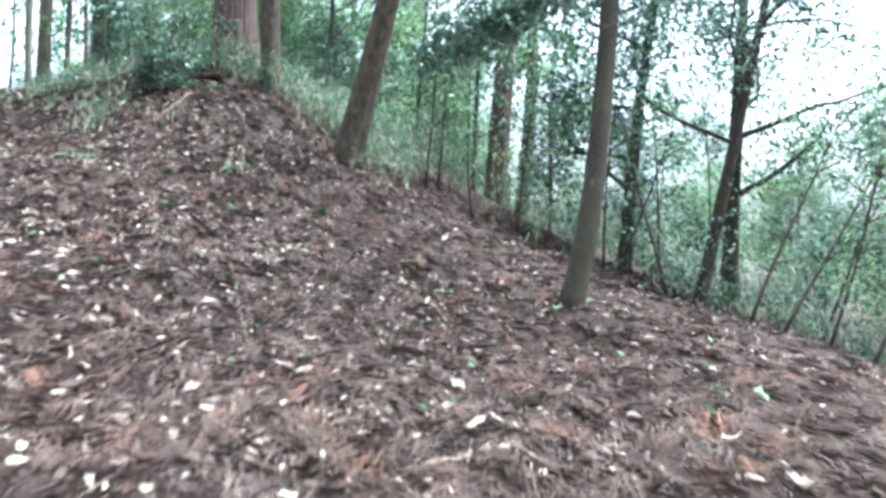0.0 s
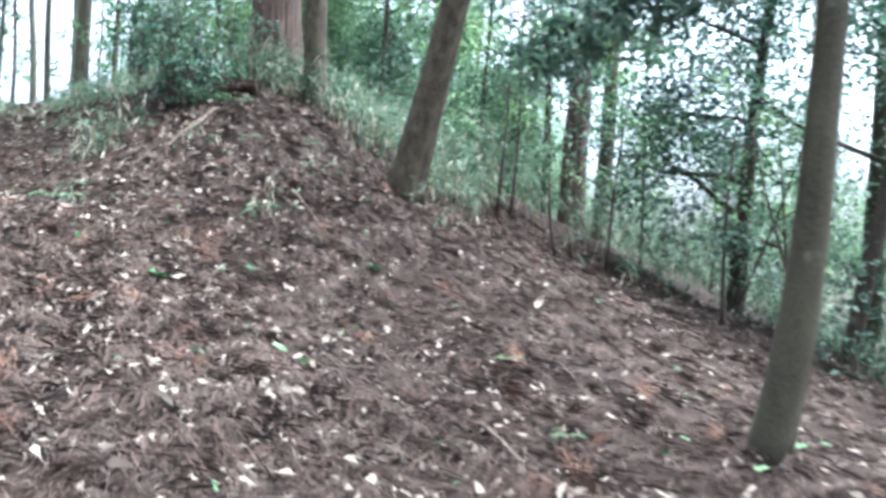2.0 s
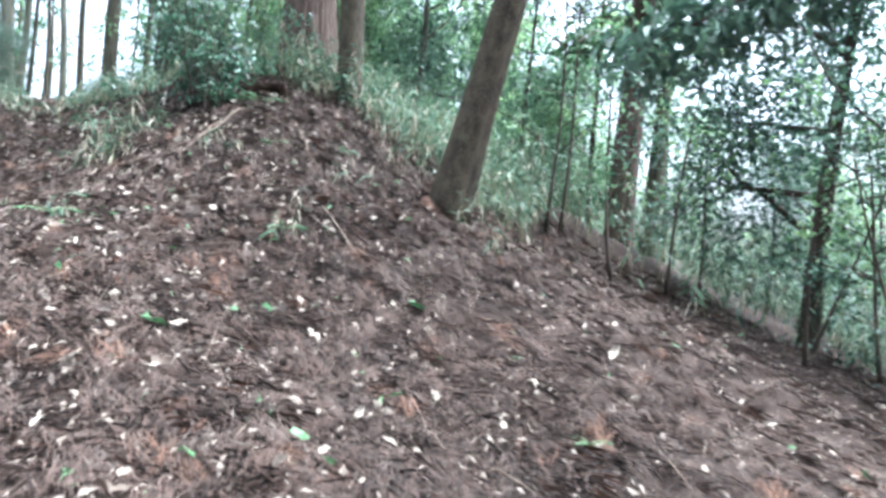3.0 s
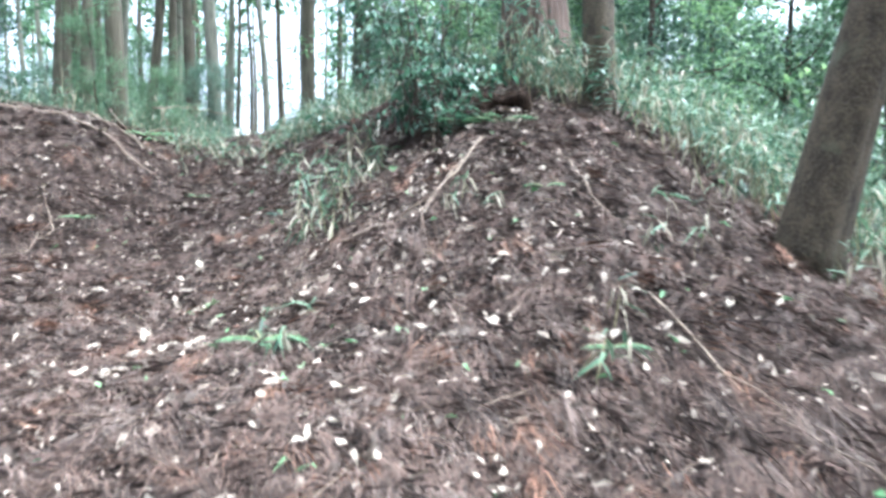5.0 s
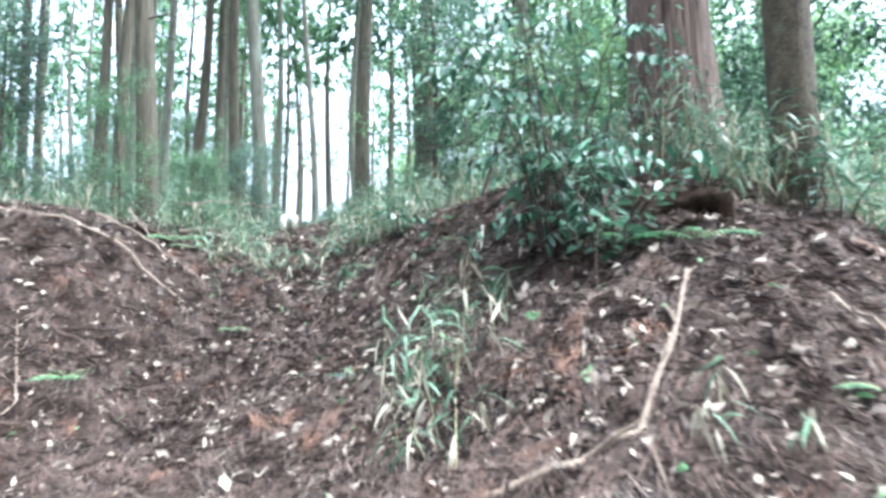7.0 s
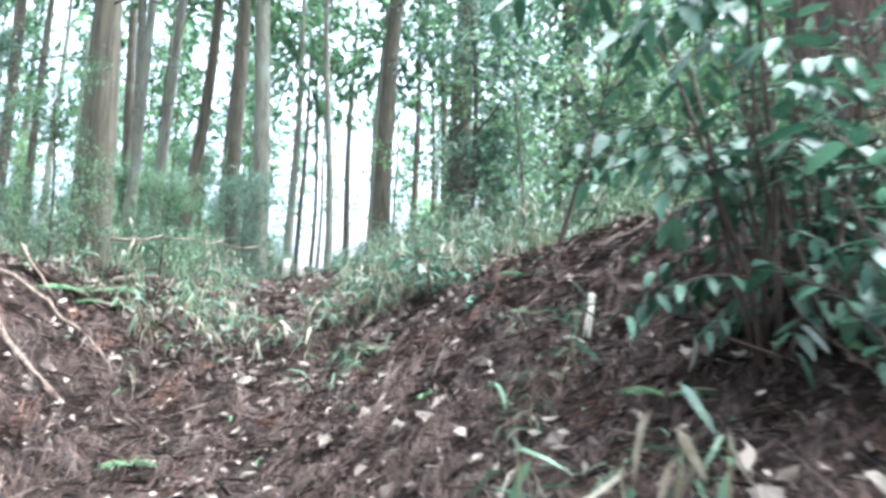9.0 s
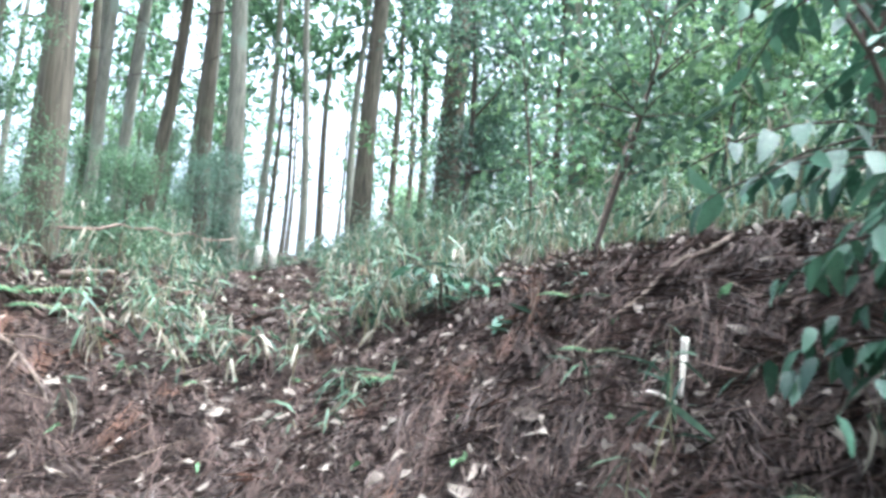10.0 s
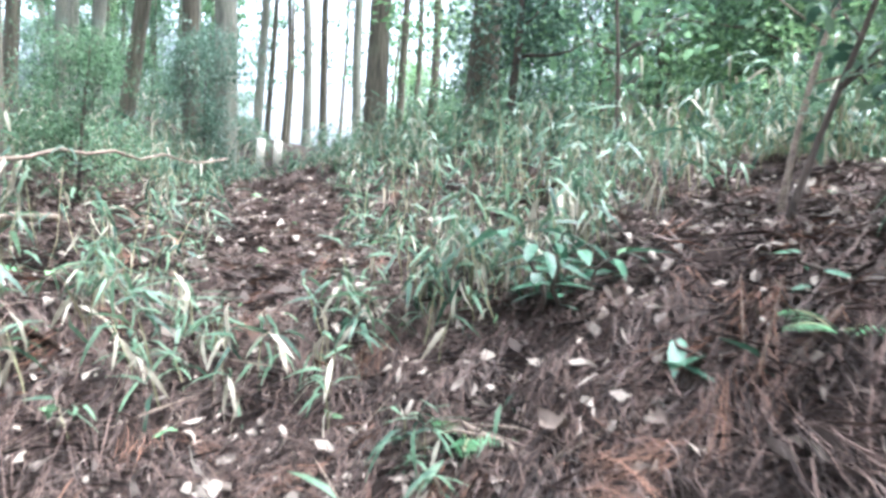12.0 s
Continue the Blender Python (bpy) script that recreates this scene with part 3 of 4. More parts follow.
for i, (x, y, n, h) in enumerate(((-6.0, 9.05, 7, 0.55), (-5.75, 8.75, 5, 0.45), (-5.72, 9.2, 4, 0.5), (-6.0, 9.35, 5, 0.6), (-3.18, 9.04, 3, 0.5), (-3.27, 7.81, 3, 0.28), (-3.0, 9.9, 5, 0.7), (-3.5, 10.6, 6, 0.8), (-2.2, 9.7, 3, 0.5), (-8.7, 11.6, 6, 0.36), (-9.3, 11.34, 8, 0.3), (-9.12, 11.45, 6, 0.26), (-8.45, 12.0, 7, 0.4),
                                  (-8.16, 11.38, 7, 0.16), (-9.36, 10.82, 6, 0.28), (-6.9, 11.9, 3, 0.35), (-4.95, 7.4, 4, 0.18), (-4.4, 8.9, 3, 0.2), (-6.0, 10.0, 4, 0.35), (-8.3, 12.3, 8, 0.45), (-8.2, 12.7, 8, 0.5), (-1.9, 9.2, 2, 0.3), (-8.82, 11.76, 6, 0.34), (-9.62, 11.35, 7, 0.3), (-9.35, 11.5, 7, 0.28), (-9.9, 11.5, 6, 0.34), (-9.75, 11.15, 5, 0.26), (-8.6, 12.2, 9, 0.45), (-8.35, 11.95, 6, 0.36))):
    bamboo_clump((x, y), n, h * 0.6, h * 1.15, "small dwarf bamboo clump with dry tips rooted in needles", 200 + i)


# ---- ferns ----
def fern(at, fronds, reach, seed):
    rng = np.random.default_rng(seed)
    thing = tagged(new("fern"), "green fern with spreading fronds on the needle litter", "fern", "ferns of the slope")
    z0 = float(soil(at[0], at[1]))
    for k in range(fronds):
        a = 2 * math.pi * k / fronds + rng.uniform(-0.4, 0.4)
        ln = reach * rng.uniform(0.75, 1.15)
        s = np.linspace(0.08, 1, 15)
        line = np.c_[at[0] + np.cos(a) * ln * s, at[1] + np.sin(a) * ln * s, z0 + 0.05 + ln * (0.55 * s - 0.5 * s * s)]
        d = np.gradient(line, axis=0)
        side = np.c_[-np.sin(a) * np.ones(15), np.cos(a) * np.ones(15), np.zeros(15)]
        w = ln * 0.3 * np.sin(np.pi * (0.12 + 0.86 * s)) ** 0.8
        base = np.r_[line, line]
        axis = np.r_[side + unit(d) * 0.35, -side + unit(d) * 0.35] + np.array([0, 0, -0.15])
        v, f = blades(base, axis, np.tile([0, 0, 1.0], (30, 1)), np.r_[w, w], np.full(30, ln * 0.017), 0.2)
        frond = linked("frond", v, f, FERN, thing)
        tv, tf = tube([tuple(p) for p in line[::3]], [0.004, 0.0035, 0.003, 0.002, 0.001], 4)
        linked("stem", tv, tf, CULM, frond)
    return thing


for i, (x, y, n, r) in enumerate(((-4.83, 10.22, 4, 0.34), (-5.25, 10.25, 3, 0.3), (-4.95, 7.32, 3, 0.26), (-4.03, 9.1, 2, 0.18), (-6.94, 11.2, 3, 0.13), (-8.05, 11.4, 4, 0.17), (-10.1, 10.8, 5, 0.34), (-7.15, 11.55, 3, 0.2),
                                  (-8.5, 10.17, 4, 0.2), (-8.57, 8.85, 4, 0.3), (-3.3, 7.9, 3, 0.18), (-0.5, 5.6, 3, 0.12), (-6.16, 10.54, 3, 0.26), (-9.9, 10.9, 4, 0.26), (-0.9, 6.6, 3, 0.13))):
    fern((x, y), n, r, 300 + i)

# ---- the evergreen shrub on the mound's shoulder ----
leaf_meshes = []
for i in range(5):
    c = 0.12 + 0.07 * i
    v = [(0, 0, 0), (-0.3, 0.22, 0.03), (0, 0.25, -0.02), (0.3, 0.22, 0.03), (-0.34, 0.5, 0.02 - c * 0.3), (0, 0.52, -0.03 - c * 0.3), (0.34, 0.5, 0.02 - c * 0.3),
         (-0.2, 0.8, -c * 0.75), (0, 0.81, -0.03 - c * 0.75), (0.2, 0.8, -c * 0.75), (0, 1.02, -c * 1.25)]
    v = [(x * (0.5 + 0.03 * i), y, z) for x, y, z in v]
    f = [(0, 2, 1), (0, 3, 2), (1, 2, 5, 4), (2, 3, 6, 5), (4, 5, 8, 7), (5, 6, 9, 8), (7, 8, 10), (8, 9, 10)]
    me = bpy.data.meshes.new("leaf")
    me.from_pydata(v, [], f)
    me.materials.append(SHRUB_LEAF)
    me.shade_smooth()
    leaf_meshes.append(me)


def shrub(at, stems, height, spread, per, leaf, label, seed, name="evergreen_shrub", toward=(0, 0), twigs=0, reach=0.4):
    """A shrub of arching stems and level side twigs with leaves in two ranks, every leaf a piece of its own."""
    rng = np.random.default_rng(seed)
    thing = tagged(new(name), label, "shrub")
    z0 = float(soil(at[0], at[1]))

    def dress(line, count, start, stem, hang):
        n = len(line) - 1
        for j in range(count):
            s = min(start + (1 - start) * (j // 2 + rng.uniform(0, 0.4)) / (count / 2), 1.0)
            q = min(int(s * n), n - 1)
            p = line[q].lerp(line[q + 1], min(s * n - q, 1))
            d = (line[q + 1] - line[q]).normalized()
            side = d.cross(Vector((0, 0, 1))).normalized() * (1 if j % 2 else -1)
            way = (side + d * 0.55 + Vector(rng.normal(0, 0.25, 3)) + Vector((0, 0, -hang))).normalized()
            up = (Vector((0, 0, 1)) + Vector(rng.normal(0, 0.25, 3))).normalized()
            x = way.cross(up).normalized()
            up = x.cross(way)
            ob = new("leaf", leaf_meshes[int(rng.integers(0, 5))])
            ob.parent = stem
            sc = leaf * rng.uniform(0.6, 1.15)
            ob.matrix_basis = Matrix.Translation(p) @ Matrix((x, way, up)).transposed().to_4x4() @ Matrix.Diagonal((sc, sc, sc, 1))

    for k in range(stems):
        a = 2 * math.pi * k / stems + rng.uniform(-0.4, 0.4)
        h = height * rng.uniform(0.35, 1.05)
        r = spread * rng.uniform(0.45, 1.1)
        line = []
        for j in range(9):
            s = j / 8
            line.append(Vector((at[0] + math.cos(a * 3) * spread * 0.22 + (math.cos(a) * r + toward[0]) * s ** 1.3 + rng.normal(0, 0.015), at[1] + math.sin(a * 5) * spread * 0.22 + (math.sin(a) * r + toward[1]) * s ** 1.3 + rng.normal(0, 0.015), z0 - 0.03 + h * (1.5 * s - 0.62 * s * s))))
        v, f = tube(line, [0.011 * (1 - 0.8 * j / 8) for j in range(9)], 5)
        stem = linked("stem", v, f, BARK_DARK, thing, True)
        dress(line, per, 0.3 if twigs else 0.1, stem, 0.3)
        for j in range(twigs):
            q = int(rng.integers(1, 8))
            b = a + rng.normal(0, 1.0)
            ln = reach * rng.uniform(0.6, 1.25)
            out = Vector((math.cos(b), math.sin(b), 0))
            side = [line[q] + out * ln * u + Vector((0, 0, ln * (0.25 * u - 0.5 * u * u))) for u in (0, 0.25, 0.5, 0.75, 1.0)]
            v, f = tube(side, [0.005, 0.004, 0.0035, 0.0025, 0.0015], 4)
            linked("twig", v, f, BARK_DARK, stem, True)
            dress(side, 9, 0.2, stem, 0.5)
    return thing


shrub((-5.78, 10.62), 18, 2.0, 0.55, 8, 0.108, "dense evergreen shrub with glossy drooping leaves on the mound", 61, toward=(-0.05, -0.1), twigs=6, reach=0.46)
shrub((-5.35, 10.15), 12, 0.85, 0.55, 16, 0.13, "low spreading evergreen shrub over the mound's hollow", 62)
shrub((-5.75, 11.15), 6, 1.5, 0.35, 14, 0.11, "upright evergreen shrub on the mound's shoulder", 63)
shrub((-8.0, 12.0), 7, 0.42, 0.34, 10, 0.14, "broad-leaved seedling with glossy leaves beside the trail", 64, "seedling")
shrub((-7.4, 11.58), 2, 0.2, 0.16, 5, 0.13, "small broad-leaved seedling on the litter", 65, "seedling")
shrub((-7.15, 11.82), 2, 0.16, 0.14, 5, 0.1, "tiny broad-leaved seedling on the litter", 66, "seedling")
shrub((-4.2, 11.6), 5, 1.1, 0.5, 14, 0.12, "straggling evergreen shrub on the mound's crest", 67)

# rotten hollow stump under the shrub; the hollow's shade is in its near-black colour
bm = bmesh.new()
rings = []
for j in range(7):
    ring = []
    for k in range(20):
        a = 2 * math.pi * k / 20
        r = (0.3, 0.29, 0.27, 0.25, 0.19, 0.16, 0.15)[j] * (1 + 0.22 * noise.noise(Vector((math.cos(a) * 1.5, math.sin(a) * 1.5, j * 0.3))))
        z = (-0.1, 0.06, 0.16, 0.22 + 0.07 * math.sin(3 * a) + 0.05 * math.sin(7 * a), 0.2 + 0.06 * math.sin(3 * a), 0.05, -0.08)[j]
        ring.append(bm.verts.new((math.cos(a) * r * 1.35, math.sin(a) * r, z)))
    rings.append(ring)
for lower, upper in zip(rings, rings[1:]):
    for k in range(20):
        bm.faces.new((lower[k], lower[(k + 1) % 20], upper[(k + 1) % 20], upper[k]))
bm.faces.new(rings[-1])
me = bpy.data.meshes.new("rotten_stump")
bm.to_mesh(me)
bm.free()
me.materials.append(ROTTEN_SHADE)
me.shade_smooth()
stump = tagged(new("rotten_stump", me), "hollow rotten stump on the mound under a shrub, its shade painted near-black", "stump")
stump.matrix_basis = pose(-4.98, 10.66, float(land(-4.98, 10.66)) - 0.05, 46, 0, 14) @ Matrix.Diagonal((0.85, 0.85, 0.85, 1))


# ---- fallen branches and sticks ----
def branch(name, points, radius, mat, label, lift=0.02, forks=0, seed=0, category="branch", sides=7):
    """A bent stick that lies along the ground through the given points of the plan (x, y, height above the soil)."""
    rng = np.random.default_rng(seed)
    thing = tagged(new(name), label, category)
    pts = []
    for (x0, y0, h0), (x1, y1, h1) in zip(points, points[1:]):
        for j in range(5):
            s = j / 5
            x, y = x0 + (x1 - x0) * s + rng.normal(0, 0.008) * min(1, abs(x1 - x0) + abs(y1 - y0)), y0 + (y1 - y0) * s + rng.normal(0, 0.008) * min(1, abs(x1 - x0) + abs(y1 - y0))
            pts.append(Vector((x, y, float(soil(x, y)) + lift + h0 + (h1 - h0) * s)))
    x, y, h = points[-1]
    pts.append(Vector((x, y, float(soil(x, y)) + lift + h)))
    n = len(pts)
    v, f = tube(pts, [radius * (1 - 0.55 * i / n) for i in range(n)], sides, rough=0.2)
    linked("stick", v, f, mat, thing, True)
    for k in range(forks):
        i = int(rng.integers(n // 3, n - 1))
        d = (pts[min(i + 1, n - 1)] - pts[i - 1]).normalized()
        w = (d + Vector((rng.normal(0, 0.7), rng.normal(0, 0.7), rng.uniform(0.0, 0.5)))).normalized()
        ln = rng.uniform(0.15, 0.4)
        v, f = tube([pts[i], pts[i] + w * ln * 0.5, pts[i] + w * ln + Vector((0, 0, -0.04))], [radius * 0.5, radius * 0.35, radius * 0.15], 5)
        linked("twig", v, f, mat, thing, True)
    return thing


branch("fallen_branch", [(-5.56, 7.99, 0), (-5.41, 8.35, 0.02), (-5.05, 8.53, 0.03), (-4.79, 8.76, 0.04), (-4.76, 9.23, 0.06), (-4.8, 9.75, 0.1)], 0.02, STICK, "long bent fallen branch lying across the needle slope", forks=5, seed=1)
branch("fallen_log", [(-11.3, 9.3, 0.03), (-10.75, 9.52, 0.03), (-10.17, 9.85, 0.02), (-9.72, 10.07, 0.02), (-9.1, 10.18, 0.0)], 0.026, STICK, "weathered fallen log along the bank's crest", forks=3, seed=2, category="log")
branch("fallen_branch", [(-10.3, 10.1, 0.1), (-9.87, 10.45, 0.06), (-9.53, 10.51, 0.03), (-9.1, 10.49, 0.0)], 0.016, STICK, "bare fallen branch on the bank beside the trail", forks=3, seed=3)
branch("fallen_branch", [(-10.36, 10.48, 0.2), (-10.0, 10.55, 0.06)], 0.011, STICK, "short bare stick propped on a fallen branch", seed=4)
branch("fallen_branch", [(-10.4, 10.6, 0.05), (-10.11, 10.75, 0.03), (-9.58, 11.04, 0.02)], 0.03, ROTTEN_SHADE, "dark rotting branch at the bank's foot", forks=1, seed=5)
branch("fallen_branch", [(-0.95, 5.6, 0.0), (-0.78, 5.25, 0.02), (-0.33, 4.55, 0.01)], 0.013, STICK, "thin pale stick lying on the litter", forks=1, seed=6)
branch("fallen_branch", [(-0.35, 2.45, 0.0), (-0.2, 2.6, 0.02), (0.05, 2.72, 0.02), (0.3, 2.72, 0)], 0.016, STICK, "crooked pale stick among dry leaves", forks=1, seed=7)
branch("broken_stick", [(-6.555, 10.95, 0.21), (-6.56, 10.94, 0.12), (-6.565, 10.93, 0.04)], 0.014, PALE_WOOD, "freshly broken pale white stick on the mound", 0.01, 1, 8, "stick")
branch("broken_stick", [(-6.72, 10.98, 0.03), (-6.57, 10.9, 0.04)], 0.009, PALE_WOOD, "short pale splinter of broken wood", 0.01, 0, 9, "stick")
branch("fallen_branch", [(-8.42, 11.3, 0.0), (-8.14, 11.46, 0.04), (-7.92, 11.39, 0.03), (-7.82, 11.3, 0)], 0.013, STICK, "curved thin branch beside a bamboo sprout", forks=2, seed=10)
branch("fallen_branch", [(-10.35, 11.1, 0.42), (-10.35, 11.8, 0.5), (-10.3, 12.5, 0.55)], 0.012, STICK, "slender bare pole caught in the dwarf bamboo", forks=1, seed=11)
branch("fallen_log", [(-10.75, 11.4, 0.1), (-10.4, 11.55, 0.14)], 0.035, STICK, "broken end of a fallen log in bamboo", seed=12, category="log")
branch("fallen_branch", [(-8.95, 13.6, 0.02), (-8.78, 13.98, 0.12)], 0.035, ROTTEN_SHADE, "dark broken branch on the far slope", seed=13)
branch("fallen_branch", [(-6.5, 11.7, 0.05), (-6.9, 11.35, 0.02), (-7.15, 11.1, 0.0)], 0.01, STICK, "thin dry twig lying on brown leaves", forks=2, seed=14)
branch("fallen_branch", [(-1.9, 6.7, 0), (-1.6, 6.2, 0.02), (-1.1, 5.95, 0)], 0.011, STICK, "thin curved twig half buried in needles", forks=2, seed=15)
branch("fallen_branch", [(-3.2, 8.4, 0.02), (-2.7, 8.0, 0.03), (-2.3, 7.9, 0)], 0.012, STICK, "thin curved twig half buried in needles", forks=3, seed=16)
branch("fallen_branch", [(-4.2, 9.9, 0.02), (-3.75, 9.3, 0.04), (-3.3, 9.0, 0)], 0.01, STICK, "thin forked twig on the mound's face", forks=3, seed=17)
branch("fallen_branch", [(-8.2, 7.9, 0.02), (-8.5, 8.5, 0.04), (-9.3, 8.9, 0)], 0.008, STICK, "dry branch on the bank above the trail", forks=3, seed=18)


# ---- saplings ----
def sapling(at, height, lean, label, seed, leaves=40, leaf=0.1, radius=0.014, mat=BARK_DARK, twigs=6, leaf_mat=LEAF):
    rng = np.random.default_rng(seed)
    thing = tagged(new("sapling"), label, "sapling", "thin saplings of the slope")
    z0 = float(soil(at[0], at[1]))
    line = [Vector((at[0] + lean[0] * height * s + 0.06 * math.sin(4 * s + seed), at[1] + lean[1] * height * s + 0.06 * math.cos(3 * s + seed), z0 - 0.05 + height * s)) for s in np.linspace(0, 1, 11)]
    v, f = tube(line, [radius * (1 - 0.75 * i / 10) for i in range(11)], 7, 0.3, 3, 0.15)
    linked("trunk", v, f, mat, thing, True)
    spots = []
    for k in range(twigs):
        i = int(rng.integers(3, 10))
        a = rng.uniform(0, 2 * math.pi)
        ln = height * rng.uniform(0.12, 0.3)
        e = line[i] + Vector((math.cos(a), math.sin(a), rng.uniform(0.1, 0.9))) * ln
        v, f = tube([line[i], line[i].lerp(e, 0.5) + Vector((0, 0, 0.03)), e], [radius * 0.4, radius * 0.3, radius * 0.12], 5)
        linked("limb", v, f, mat, thing, True)
        spots += [e, line[i].lerp(e, 0.65)]
    if leaves:
        v, f = crown_of(spots, rng, max(leaves // max(len(spots), 1), 1), 0.14, leaf, 0.24, full=True)
        linked("leaves", v, f, leaf_mat, thing)
    return thing


for i, (x, y, h, lx, ly) in enumerate(((3.5, 9.9, 3.2, 0.35, 0.0), (4.1, 10.2, 3.6, 0.5, 0.1), (4.85, 10.5, 3.4, 0.2, 0.0), (5.6, 12.5, 4.2, 0.3, 0.0), (2.6, 11.2, 3.0, -0.25, 0.0), (1.7, 12.0, 3.6, 0.05, 0.0), (5.0, 9.6, 3.0, 0.45, 0.0), (3.0, 12.9, 4.0, -0.1, 0.1),
                                       (-1.56, 12.9, 4.0, 0.02, 0), (-1.43, 13.4, 4.2, 0.05, 0), (0.9, 15.1, 4.6, 0.02, 0), (0.2, 13.6, 3.8, 0.12, 0), (-0.6, 12.6, 3.2, -0.08, 0), (6.4, 11.4, 3.8, 0.15, 0), (2.2, 13.2, 3.5, 0.3, 0.0))):
    sapling((x, y), h, (lx, ly), "thin bent dark sapling on the falling slope", 400 + i, 260, 0.11, 0.03, BARK_DARK, 8, (LEAF, LEAF_DARK, LEAF_SUNLIT)[i % 3])
sapling((-7.31, 12.53), 2.1, (0.12, 0.3), "thin crooked pale sapling leaning over the litter", 450, 30, 0.1, 0.016, STICK, 6)
sapling((-7.27, 12.35), 1.9, (0.16, 0.1), "dead dark sapling draped with withered sprays", 451, 700, 0.08, 0.016, BARK_DARK, 18, SASA)
sapling((-6.9, 13.6), 2.6, (0.1, 0.1), "slender leafy sapling behind the mound", 452, 200, 0.1, 0.018, BARK_DARK, 9)
sapling((-8.6, 14.4), 2.4, (0.0, 0.0), "slender leafy sapling among dwarf bamboo", 453, 240, 0.1, 0.02, BARK_DARK, 9)
sapling((-5.4, 12.0), 1.9, (-0.1, 0.1), "slender leafy sapling on the mound", 454, 160, 0.09, 0.012, BARK_DARK, 8, LEAF_DARK)
for i, (x, y) in enumerate(((-2.9, 9.2), (-1.5, 8.3), (-4.0, 7.6), (-2.0, 7.3), (-5.3, 9.9))):
    sapling((x, y), 0.55 + 0.1 * i, (0.1 * (i - 2), 0.0), "bare dry seedling stem standing in needles", 470 + i, 0, 0.05, 0.004, STICK, 3)


# a dead cedar spray stuck upright in the litter
def dead_spray(at, height, lean, seed):
    rng = np.random.default_rng(seed)
    thing = tagged(new("cedar_spray"), "upright rusty dead cedar spray stuck in the litter", "branch")
    z0 = float(soil(at[0], at[1]))
    for k in range(3):
        top = Vector((lean[0] + rng.normal(0, 0.06), lean[1] + rng.normal(0, 0.06), height * rng.uniform(0.75, 1.05)))
        foot = Vector((at[0] + rng.normal(0, 0.03), at[1] + rng.normal(0, 0.03), z0 - 0.02))
        v, f = tube([foot, foot + top * 0.5, foot + top], [0.004, 0.003, 0.001], 5)
        stem = linked("stem", v, f, STICK, thing, True)
        u = rng.uniform(0.1, 1.0, 90)
        base = np.array(foot) + np.array(top) * u[:, None]
        axis = np.array(top.normalized()) * -0.4 + rng.normal(0, 0.24, (90, 3)) + np.array([0, 0, -0.4])
        ln = rng.uniform(0.03, 0.08, 90)
        v, f = blades(base, axis, unit(rng.normal(0, 1, (90, 3))), ln, ln * 0.03, 0.3)
        linked("needles", v, f, DEAD_RUST, stem)
    return thing


dead_spray((-7.33, 11.5), 0.34, (0.03, 0.05), 481)

# pale cut stakes beside the far trail
for dx in (0.0, 0.24):
    x, y = -15.3 + dx, 17.75 + dx * 0.6
    v, f = tube([(0, 0, -0.1), (0, 0, 0.2), (0.01, 0, 0.42)], [0.07, 0.068, 0.066], 12, rough=0.05)
    stake = tagged(new("wooden_stake"), "short pale cut stake standing beside the trail", "stake", "stakes beside the trail")
    stake.location = (x, y, float(soil(x, y)))
    linked("post", v, f, PALE_WOOD, stake, True)


# ---- litter: dead cedar sprays, twigs, dry leaves ----
PATHLINE = np.array([(0.0, 0.0), (-0.6, 2.0), (-1.9, 4.2), (-3.2, 5.6), (-4.6, 7.1), (-5.6, 8.2), (-6.5, 9.2), (-7.9, 10.6), (-9.7, 12.2), (-14.4, 16.5)])


def rectangle(n, rng):
    """Points over all the open slope ahead of the line walked."""
    x = rng.uniform(-12.4, 6.0, n)
    low = np.maximum(-1.0, -0.4 - 0.74 * x)
    return np.c_[x, low + (14.3 - low) * rng.uniform(0, 1, n)]


def scatter(n, rng, wide):
    """Points of the plan, thicker towards the line walked and ahead of it."""
    k = rng.integers(0, len(PATHLINE) - 1, n)
    u = rng.uniform(0, 1, n)[:, None]
    p = PATHLINE[k] * (1 - u) + PATHLINE[k + 1] * u
    r = np.abs(rng.normal(0, wide, n)) + rng.uniform(0, 0.6, n)
    a = rng.uniform(0, 2 * np.pi, n)
    p = p + np.c_[np.cos(a), np.sin(a)] * r[:, None] + np.array([0.02, 1.0])
    wideset = rng.uniform(size=n) < 0.5
    p[wideset] = rectangle(n, rng)[wideset]
    return p[(p[:, 0] > -18) & (p[:, 0] < 6.5) & (p[:, 1] < 19) & (p[:, 1] > -1)]


def slope_of(x, y):
    e = 0.05
    gx, gy = (land(x + e, y) - land(x - e, y)) / (2 * e), (land(x, y + e) - land(x, y - e)) / (2 * e)
    return unit(np.c_[-gx, -gy, np.ones_like(gx)]), gx, gy


